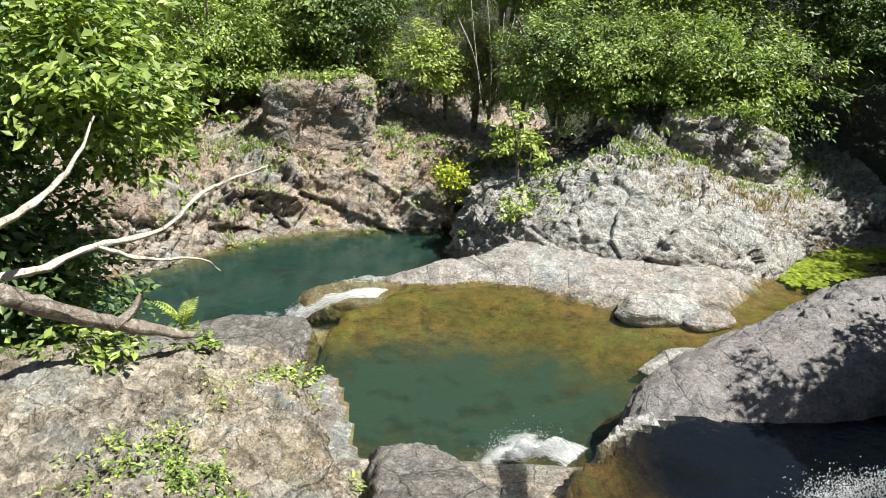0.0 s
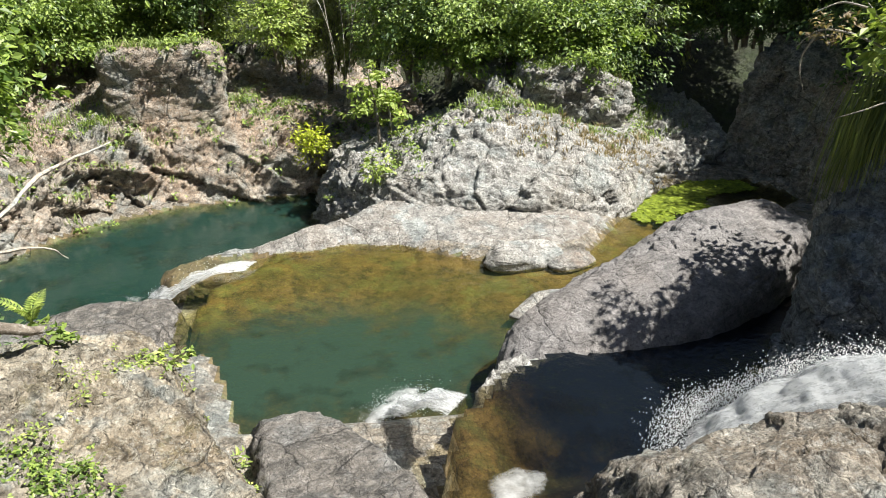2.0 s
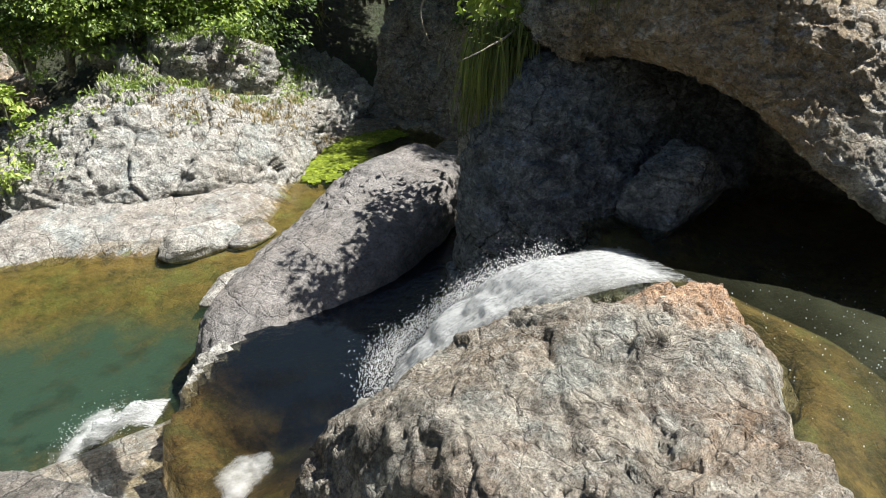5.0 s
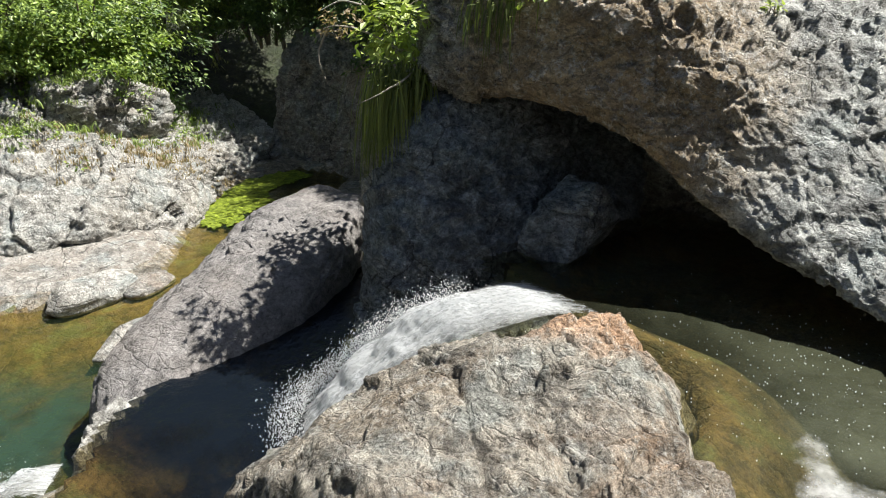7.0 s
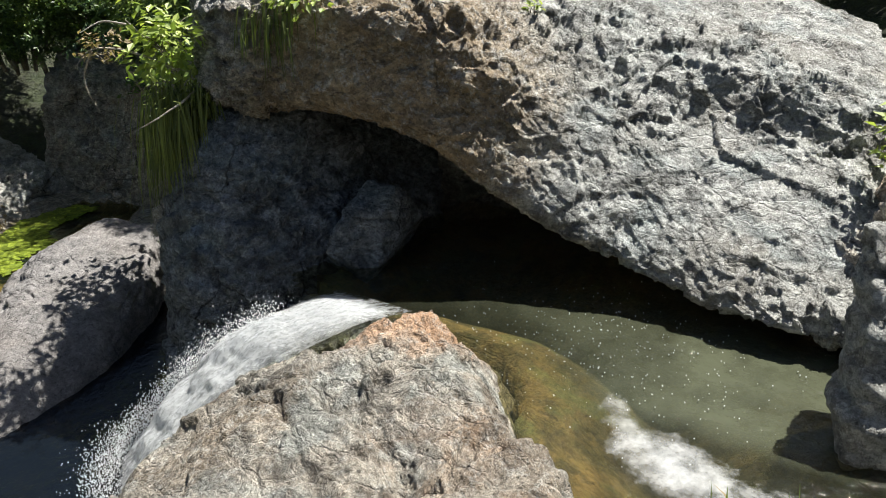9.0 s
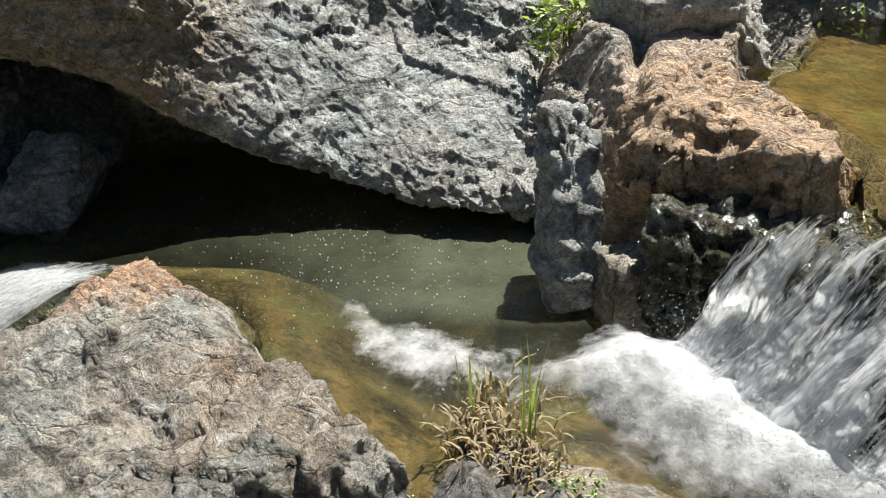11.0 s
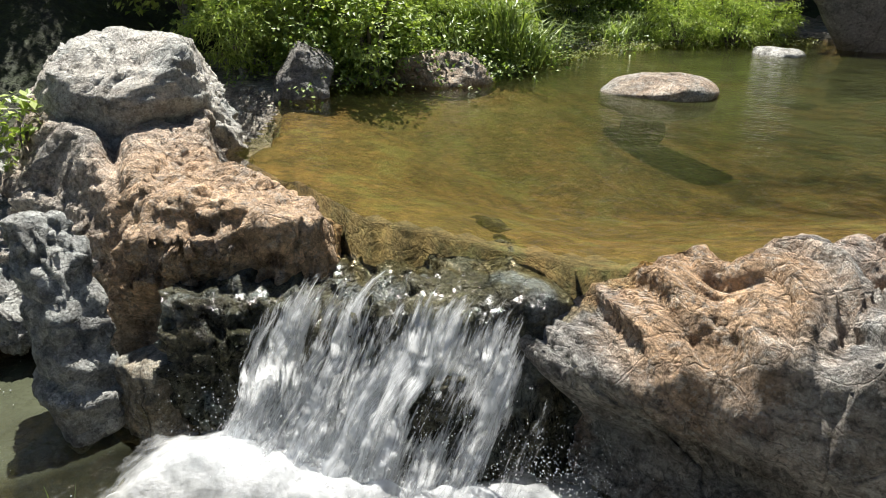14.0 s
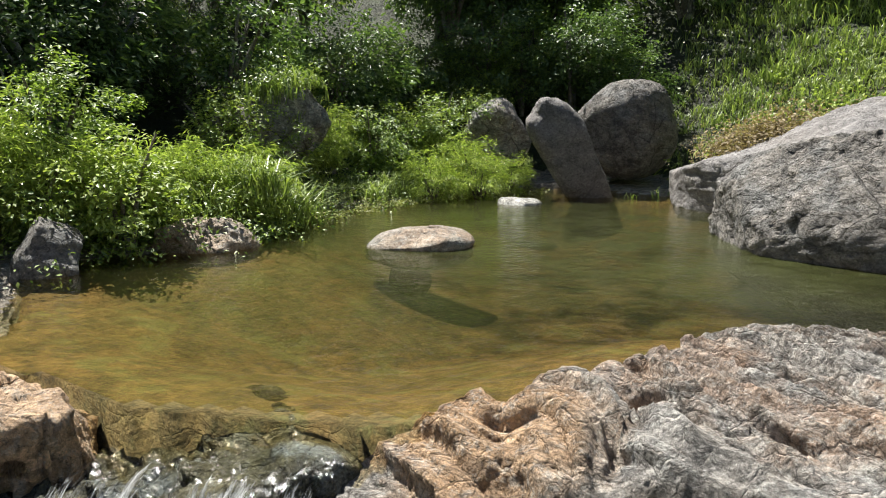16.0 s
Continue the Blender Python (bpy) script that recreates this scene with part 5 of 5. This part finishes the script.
sprinkle("undergrowth", "leafy weeds on the sunny slope", along_line(rng, [(4.0, -19.5), (0.0, -20.5), (-5.0, -20)], 260, 1.4), LEAF_BRIGHT, 15, 0.35, 20, 0.14)
sprinkle("undergrowth", "straw-coloured bushy grass behind the boulder", along_line(rng, [(4.6, -16.6), (3.2, -17), (1.4, -17)], 420, 0.4), DRY, 14, 0.4, 22, 0.09)

# single plants
for k, (x, y, n, h) in enumerate(((3.02, -0.18, 5, 0.55), (3.08, -0.24, 5, 0.7), (3.22, 0.12, 4, 0.36), (2.45, -0.75, 9, 0.16))):
    grass_tuft(20 + k, "tall upright green grass on the wet rock", settle(x, y), n, h, 0.16, GRASS, 0.15, 0.009, 0.025)
herb(31, "bright fern-leaved plant hanging over the green pool", settle(-0.95, 6.35), (0.14, 0.14, 0.12), 60, 0.09, LEAF_BRIGHT, 0.16)
herb(32, "yellow-green plant in a crack of the cream rock", settle(-1.35, 6.0), (0.22, 0.16, 0.12), 120, 0.07, LEAF_BRIGHT)
herb(33, "small plant on the edge of the cream rock", settle(-0.75, 5.75), (0.1, 0.1, 0.1), 50, 0.07, LEAF_BRIGHT)
herb(34, "leafy green plants beside the fallen trunk", settle(-3.0, 5.5), (0.45, 0.3, 0.16), 260, 0.1, LEAF)
herb(35, "leafy plant at the end of the trunk", settle(-2.2, 5.9), (0.22, 0.2, 0.12), 120, 0.08, LEAF)
fern(36, "upright green fern beside the trunk", settle(-2.35, 5.95), 5, 0.42, LEAF_BRIGHT)
herb(37, "bright yellow bush on the far bank", (0.15, 17.35, 0.45), (0.36, 0.3, 0.5), 700, 0.1, leaf_material("yellow_leaf", (0.3, 0.36, 0.03), (0.52, 0.56, 0.06)))
herb(38, "yellow-green weeds hanging on the grey bank", settle(1.5, 14.6), (0.4, 0.3, 0.3), 260, 0.12, LEAF_BRIGHT)
herb(39, "leafy green sprig between cliff and tongue rock", settle(7.1, -0.75), (0.28, 0.28, 0.3), 260, 0.1, LEAF_BRIGHT)
herb(40, "small green sprig on the cliff face", settle(7.1, 2.7), (0.08, 0.08, 0.07), 26, 0.08, LEAF_BRIGHT)


def hanging_grass(seed, label, at, count, length, mat, away):
    """Grass that spills over an edge and hangs down."""
    g = np.random.default_rng(seed)
    root = g.normal(scale=0.16, size=(count, 3)) * (1, 1, 0.6)
    way = unit(np.array(away) + g.normal(scale=0.45, size=(count, 3)) * (1, 1, 0.2))
    size = length * g.uniform(0.5, 1.15, (count, 1))
    side = unit(np.cross(way, (0, 0, 1.0))) * 0.008
    rows = []
    for t, w in ((0, 1.0), (0.35, 1.0), (0.7, 0.7), (1.0, 0.1)):
        mid = root + way * size * 0.35 * t ** 0.7 + np.array([0, 0, 1.0]) * size * (0.35 * t - 1.15 * t ** 2)
        rows += [mid - side * w, mid + side * w]
    k = np.arange(count)[:, None] * 8
    f = np.concatenate([k + np.array([[j, j + 1, j + 3, j + 2]]) for j in (0, 2, 4)], 0)
    ob = tagged(mesh_object("hanging_grass", np.stack(rows, 1).reshape(-1, 3), f, mat, flat=True), label, "grass", "grass tufts")
    ob.matrix_basis = pose(*at)
    return ob


hanging_grass(51, "long grass hanging over the end of the cliff", (5.5, 5.95, 3.95), 420, 1.0, HANG, (-0.8, -0.35, 0))
hanging_grass(52, "long grass spilling down the wall", (5.7, 6.2, 3.5), 320, 1.0, HANG, (-0.8, -0.3, 0))
hanging_grass(53, "grass tuft on the cliff's brow", (5.9, 4.9, 4.75), 260, 0.6, HANG, (-0.9, -0.4, 0))
herb(54, "bright leafy plant over the end of the cliff", (5.5, 6.0, 4.25), (0.4, 0.35, 0.35), 420, 0.12, LEAF_BRIGHT)
herb(55, "yellow-green bush on the cliff's brow", (6.1, 4.5, 4.75), (0.5, 0.4, 0.22), 360, 0.09, LEAF_BRIGHT)
herb(56, "leafy bush above the shaded wall", (6.6, 6.9, 3.6), (0.7, 0.6, 0.6), 600, 0.13, LEAF)
herb(57, "leafy bush above the shaded wall", (7.0, 6.1, 4.8), (0.75, 0.55, 0.55), 1500, 0.13, LEAF_DARK)


def dead_twigs(label, lines, radius, mat, name="dead_branch", category="branch"):
    ob = tagged(new(name), label, category)
    for k, pts in enumerate(lines):
        mesh_object("twig", *tube(pts, [radius, radius * 0.7, radius * 0.3], 6, radius * 0.6, k), mat, ob)
    return ob


dead_twigs("bare pale twigs sticking out from the cliff's end",
           [((5.6, 5.85, 4.1), (5.42, 6.15, 4.44), (5.37, 6.46, 4.7)), ((5.5, 5.9, 4.2), (5.3, 6.4, 4.4), (5.14, 6.77, 4.42), (4.99, 6.88, 4.24)), ((5.14, 6.77, 4.42), (5.05, 6.85, 4.1), (5.11, 6.79, 3.8)),
            ((5.45, 5.75, 4.0), (5.1, 5.64, 3.92), (4.79, 5.9, 3.72)), ((5.37, 6.46, 4.66), (5.2, 6.6, 4.7), (5.0, 6.7, 4.6))], 0.014, PALE_BARK)
herb(58, "withered brown leaves on the bare twigs", (5.2, 6.65, 4.35), (0.22, 0.22, 0.15), 130, 0.07, DRY)
herb(59, "single fallen red leaf on the dark rock", (4.72, -1.3, 2.62), (0.03, 0.03, 0.02), 3, 0.07, leaf_material("red_leaf", (0.4, 0.06, 0.02), (0.55, 0.1, 0.03)))


def sapling(label, pts, seed, mat):
    g = np.random.default_rng(seed)
    ob = tagged(new("sapling"), label, "tree")
    mesh_object("trunk", *tube(pts, [0.04, 0.03, 0.012], 7, 0.01, seed), BARK, ob)
    for k in range(6):
        at = np.array(pts[-1]) + g.normal(scale=0.22, size=3) - (0, 0, 0.12 * k)
        mesh_object("crown", *[a + at if n == 0 else a for n, a in enumerate(leaf_cloud(g, 70, (0.24, 0.24, 0.16), 0.15, 0.25, 10))], mat, ob, True)
    return ob


sapling("slender yellow-green sapling behind the ledge", [(1.67, 16.2, 0.6), (1.6, 16.2, 1.7), (1.42, 16.2, 2.55)], 91, LEAF_BRIGHT)
sapling("slender sapling beside the far bank", [(1.95, 16.4, 0.8), (1.9, 16.3, 1.6), (1.8, 16.2, 2.1)], 92, LEAF_BRIGHT)
dead_twigs("grey hanging vines in the shaded gully",
           [((0.88, 18.98, 5.0), (1.08, 18.97, 3.21), (1.08, 18.57, 1.43)), ((1.33, 18.95, 4.6), (1.3, 18.8, 3.2), (1.25, 18.76, 2.0)), ((0.47, 18.99, 5.0), (0.73, 18.99, 3.2), (0.95, 18.7, 1.8)), ((1.6, 18.9, 4.5), (1.25, 18.7, 3.0), (1.15, 18.6, 1.3)), ((0.2, 19.0, 4.4), (0.6, 18.9, 3.6), (0.9, 18.8, 2.6))], 0.014, PALE_BARK, "vine", "vine")


def bromeliad(at, seed):
    g = np.random.default_rng(seed)
    ob = tagged(mesh_object("bromeliad", *blades(g, 26, 0.42, 0.9, 0.5, 0.02, 0.03), DRY_GREEN, flat=True), "spiky yellow bromeliad growing on the tree", "plant", "small plants")
    ob.matrix_basis = pose(*at)


DRY_GREEN = leaf_material("yellow_blade", (0.3, 0.26, 0.05), (0.48, 0.42, 0.09))
bromeliad((-3.55, 7.2, 4.55), 93)
bromeliad((-3.4, 7.3, 4.3), 94)
for k, (x, y, h) in enumerate(((9.2, -8.0, 1.3), (9.0, -7.5, 1.1), (9.5, -8.6, 1.2), (9.9, -5.4, 0.9), (9.6, -4.6, 0.8), (10.6, -12.5, 1.0), (10.9, -13.4, 0.9), (10.4, -11.6, 0.8), (9.3, -6.4, 0.8))):
    grass_tuft(100 + k, "tall arching grass clump on the pool's far shore", settle(x, y, 5.0), 150, h, 0.75, GRASS, 0.8, 0.013, 0.22)
# floating algae
ALGAE = leaf_material("algae", (0.12, 0.17, 0.01), (0.26, 0.32, 0.03), 0.6)


def algae(poly, level, seed):
    g = np.random.default_rng(seed)
    a = np.array(poly, float)
    p = g.uniform(a.min(0), a.max(0), (9000, 2))
    s = inside(poly, p[:, 0], p[:, 1])
    q = np.c_[p, np.zeros(len(p))]
    keep = (s > 0) & (fbm(q, 0.7, 4, seed) > -0.16 - 0.2 * smooth(0, 0.5, s))
    at = np.c_[p[keep], level + 0.012 + 0.01 * g.uniform(size=keep.sum())]
    n = unit(np.array([[0, 0, 1.0]]) + g.normal(scale=0.08, size=at.shape))
    way = unit(np.cross(n, g.normal(size=at.shape)))
    tagged(mesh_object("algae", *leaf_quads(at, n, way, g.uniform(0.06, 0.17, (len(at), 1)), 0.4, 0.02), ALGAE, flat=True), "bright green algae floating on the still water", "algae", kind="stuff")


algae([(6.4, 13.3), (6.9, 14.0), (8.2, 14.9), (9.2, 15.3), (10.2, 15.1), (10.2, 14.5), (9.0, 14.0), (8.0, 13.2), (7.0, 12.7), (6.5, 12.8)], 0.0, 71)


# ---- the leaning tree ----
def leaning_tree():
    g = np.random.default_rng(81)
    ob = tagged(new("tree"), "leafy tree with bare pale branches leaning over the cream rock", "tree")
    mesh_object("trunk", *joined([tube([(-5.2, 5.6, 1.2), (-4.6, 5.0, 2.6), (-3.6, 4.5, 3.2), (-3.09, 4.67, 3.05), (-2.85, 5.05, 2.74), (-2.56, 5.43, 2.46), (-2.2, 5.72, 2.24)], [0.13, 0.11, 0.09, 0.078, 0.07, 0.058, 0.035], 12, 0.03, 4),
                                  tube([(-2.66, 5.3, 2.52), (-2.55, 5.42, 2.6), (-2.5, 5.5, 2.72)], [0.05, 0.035, 0.015], 8, 0.015, 5)]), BARK, ob)
    for k, (pts, radii) in enumerate(((((-4.4, 4.9, 2.7), (-3.56, 5.44, 2.86), (-3.47, 5.85, 2.77), (-3.2, 6.23, 2.85), (-2.86, 6.93, 2.78), (-2.59, 7.57, 3.02), (-2.1, 8.34, 3.13)), (0.05, 0.042, 0.038, 0.032, 0.027, 0.02, 0.008)),
                                      (((-3.8, 4.6, 3.1), (-3.23, 5.05, 3.45), (-3.19, 5.67, 3.54), (-3.1, 6.0, 3.75), (-3.07, 6.29, 4.02)), (0.045, 0.032, 0.025, 0.018, 0.008)),
                                      (((-3.2, 6.23, 2.85), (-2.9, 6.6, 2.6), (-2.5, 6.9, 2.5), (-2.35, 7.1, 2.3)), (0.025, 0.018, 0.012, 0.006)),
                                      (((-4.6, 5.0, 2.6), (-5.0, 6.5, 3.6), (-4.6, 7.6, 4.4), (-3.9, 8.2, 5.0)), (0.1, 0.08, 0.05, 0.02)),
                                      (((-5.0, 6.5, 3.6), (-5.4, 7.6, 4.2), (-5.2, 8.8, 4.8)), (0.06, 0.04, 0.02)))):
        mesh_object("branch", *tube(pts, radii, 9, 0.02, 6 + k), PALE_BARK if k < 3 else BARK, ob)
    # low inner crowns get the dark leaf colour in place of deep shade
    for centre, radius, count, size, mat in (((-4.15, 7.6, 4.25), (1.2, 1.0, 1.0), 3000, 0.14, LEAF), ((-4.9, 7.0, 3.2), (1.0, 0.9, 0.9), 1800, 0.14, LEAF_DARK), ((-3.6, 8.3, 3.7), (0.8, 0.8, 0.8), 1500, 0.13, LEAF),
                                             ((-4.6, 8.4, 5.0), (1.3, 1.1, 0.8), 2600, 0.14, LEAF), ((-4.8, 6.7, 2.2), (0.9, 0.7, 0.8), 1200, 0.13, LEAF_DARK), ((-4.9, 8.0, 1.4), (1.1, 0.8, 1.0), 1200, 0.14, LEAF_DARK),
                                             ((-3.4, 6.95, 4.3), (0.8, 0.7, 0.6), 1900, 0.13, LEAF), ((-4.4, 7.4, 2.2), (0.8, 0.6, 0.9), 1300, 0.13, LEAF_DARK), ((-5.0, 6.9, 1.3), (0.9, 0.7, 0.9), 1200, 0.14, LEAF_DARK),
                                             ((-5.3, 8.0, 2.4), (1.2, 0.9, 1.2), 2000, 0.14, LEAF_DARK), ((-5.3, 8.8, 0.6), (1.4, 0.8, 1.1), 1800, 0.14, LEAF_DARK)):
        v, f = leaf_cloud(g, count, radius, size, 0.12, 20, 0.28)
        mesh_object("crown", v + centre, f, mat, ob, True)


leaning_tree()


def shrub(seed, label, radius, count, size, mat, clump=0.15, per=28, wide=0.24, droop=0.0):
    """A bush or small tree: a few forked stems and a crown of leaves."""
    g = np.random.default_rng(seed)
    ob = tagged(new("shrub"), label, "shrub", "hillside bushes")
    r = np.array(radius)
    stems = []
    for k in range(5):
        top = g.normal(scale=0.4, size=3) * r + (0, 0, r[2] * 0.6)
        stems.append(tube([(0, 0, -r[2] * 1.4), tuple(top * 0.4 + (0, 0, -r[2] * 0.4)), tuple(top)], [0.06, 0.04, 0.015], 6, 0.03, k))
    mesh_object("trunk", *joined(stems), BARK, ob)
    mesh_object("crown", *leaf_cloud(g, count, radius, size, clump, per, wide, droop), mat, ob, True)
    return ob


kinds = [shrub(41, "dense green bush on the hillside", (1.4, 1.4, 1.2), 5200, 0.135, LEAF, 0.12, 46),
         shrub(42, "dark glossy green bush on the hillside", (1.4, 1.4, 1.3), 5200, 0.125, LEAF_DARK, 0.11, 50),
         shrub(43, "bright yellow-green bush on the hillside", (1.0, 1.0, 0.9), 3400, 0.12, LEAF_BRIGHT, 0.13, 40),
         shrub(44, "fine-leaved green bush on the hillside", (1.3, 1.3, 1.1), 6000, 0.095, LEAF, 0.1, 60),
         shrub(45, "dull trailing vines on the hillside", (1.0, 1.0, 1.5), 4000, 0.12, LEAF_DULL, 0.1, 50, 0.14, 0.7),
         shrub(46, "feathery bright grass and herbs beside the pool", (0.8, 0.8, 0.8), 4200, 0.15, LEAF_BRIGHT, 0.16, 40, 0.1, 0.25)]
kinds[0].matrix_basis, kinds[1].matrix_basis, kinds[2].matrix_basis = pose(-6.2, 19.4, 3.9), pose(-2.6, 21.2, 4.4), pose(-0.6, 20.6, 3.2)
kinds[3].matrix_basis, kinds[4].matrix_basis = pose(4.6, 17.6, 3.6), pose(0.8, 21.2, 3.0)
kinds[5].matrix_basis = pose(9.6, -7.6, 4.0)


def plant_row(line, n, low, lift, depth, pick, scale=(0.75, 1.25)):
    """Bushes along a line in the plan, standing on the ground."""
    p = spline(np.array(line, float), 100)
    for k in range(n):
        x, y = p[min(99, int((k + rng.uniform(0.1, 0.9)) / n * 100))] + rng.normal(size=2) * depth
        z = max(low, float(ground_height(np.array([[x]]), np.array([[y]]))[0, 0])) + lift * rng.uniform(0.5, 1.3)
        copy_thing(kinds[pick[int(rng.integers(len(pick)))]], pose(x, y, z, rng.uniform(-15, 15), rng.uniform(-15, 15), rng.uniform(0, 360)) @ Matrix.Scale(rng.uniform(*scale), 4))


plant_row([(-9.4, 16.6), (-7.2, 18.8), (-4.8, 21.2), (-1.5, 21.8)], 13, 2.4, 0.9, 0.3, (0, 0, 3, 2))
plant_row([(-0.8, 21.6), (0.8, 21.4), (2.4, 21.0)], 6, 2.4, 0.9, 0.3, (2, 4, 4, 1), (0.6, 0.9))
plant_row([(-11, 18), (-6, 21.5), (0, 23.5)], 13, 4.0, 1.4, 0.5, (0, 1, 0, 3))
plant_row([(2.9, 18.5), (4.2, 17.7), (6.2, 17.6), (8.2, 18.4)], 12, 2.2, 1.2, 0.25, (3, 0, 1, 3))
plant_row([(1, 21.4), (4, 20.2), (9, 20), (13, 19.5)], 15, 3.8, 1.6, 0.5, (1, 3, 0, 4))
plant_row([(9.5, 18.6), (12.2, 17.0), (12.6, 14), (11.8, 11), (10.6, 8.6)], 14, 3.6, 1.2, 0.4, (1, 1, 3))
plant_row([(12, 20), (15, 15), (14, 9), (12, 6)], 12, 5.5, 1.6, 0.6, (1, 1, 0))
plant_row([(9.4, 7.4), (11, 5), (12.2, 2), (12, -1)], 8, 5.4, 0.8, 0.4, (1, 0, 2), (0.5, 0.9))
plant_row([(9.7, -3.0), (9.8, -5), (9.6, -6.6), (10.4, -8.6)], 11, 4.0, 0.35, 0.25, (2, 5, 2, 5, 3), (0.55, 0.85))
plant_row([(11.0, -8.5), (11.6, -12), (11.6, -15.5)], 11, 4.4, 0.5, 0.35, (2, 3, 5, 0, 5), (0.6, 0.95))
# mostly dark-leaved bushes here: their colour replaces the shade of taller trees
plant_row([(13.6, -2), (14.4, -8), (14.8, -14), (14, -19)], 15, 6.0, 0.9, 0.6, (1, 1, 1, 3), (0.9, 1.3))
plant_row([(14, -19.5), (11, -20.8), (8.6, -22)], 8, 5.4, 1.6, 0.5, (1, 1, 0, 3), (0.9, 1.4))
plant_row([(17, -4), (18, -14), (15, -23), (10.5, -27)], 18, 8.5, 2.5, 1.0, (1, 1, 0), (1.3, 1.9))
plant_row([(8, -31), (2, -32), (-6, -31)], 10, 9.0, 2.5, 0.8, (1, 0, 0), (1.3, 1.9))
for x, y, z, k in ((9.8, -13.1, 3.95, 0.8), (9.3, -14.2, 3.9, 0.75), (9.9, -14.6, 4.3, 0.8), (9.2, -15.4, 4.0, 0.6)):
    copy_thing(kinds[5], pose(x, y, z, 0, 0, 90 * x) @ Matrix.Scale(k, 4))


def banana_plant(seed, label, at, height):
    """A clump of broad upright leaves on a short stem, each leaf folded along its rib."""
    g = np.random.default_rng(seed)
    ob = tagged(new("banana_plant"), label, "plant", "small plants")
    mesh_object("stem", *tube([(0, 0, -0.3), (0.03, 0, height * 0.2), (0, 0.02, height * 0.42)], [0.12, 0.1, 0.06], 8, 0.01, seed), LEAF, ob)
    for k in range(7):
        a = k * 2.4 + g.uniform(-0.3, 0.3)
        way, side = np.array((np.cos(a), np.sin(a), 0.0)), np.array((-np.sin(a), np.cos(a), 0.0))
        t = np.linspace(0, 1, 9)[:, None]
        rib = np.array((0, 0, height * 0.4)) + way * height * 0.42 * t ** 1.3 + np.array((0, 0, 1.0)) * height * (0.62 * t - 0.34 * t ** 2.4)
        half = side * 0.15 * height * np.sin(np.pi * np.clip(0.06 + 0.94 * t, 0, 1)) ** 0.6
        lift = np.array((0, 0, 0.05 * height)) * np.sin(np.pi * t)
        mesh_object("leaf", np.stack([rib - half + lift, rib, rib + half + lift], 1).reshape(-1, 3), grid_faces(9, 3), LEAF_BRIGHT, ob)
    ob.matrix_basis = pose(*at)


for k, (x, y) in enumerate(((3.6, -25.6), (2.4, -26.4), (4.8, -26.2), (1.2, -25.4))):
    banana_plant(120 + k, "broad-leaved banana plant on the sunny slope", settle(x, y), 2.0)
plant_row([(11.0, 10.8), (10.2, 9.2), (9.2, 8.0)], 6, 3.7, 0.5, 0.25, (1, 1, 3), (0.5, 0.8))
for k, x, y, z, size in ((5, 10.2, -4.1, 4.8, 0.95), (2, 10.9, -3.4, 5.3, 1.0), (3, 10.6, -5.2, 5.2, 0.9)):
    copy_thing(kinds[k], pose(x, y, z, 0, 0, 70 * y) @ Matrix.Scale(size, 4))
plant_row([(10.0, 18.2), (11.2, 17.4), (12.3, 16.6)], 7, 3.4, 0.9, 0.25, (1, 1, 3), (0.7, 1.0))
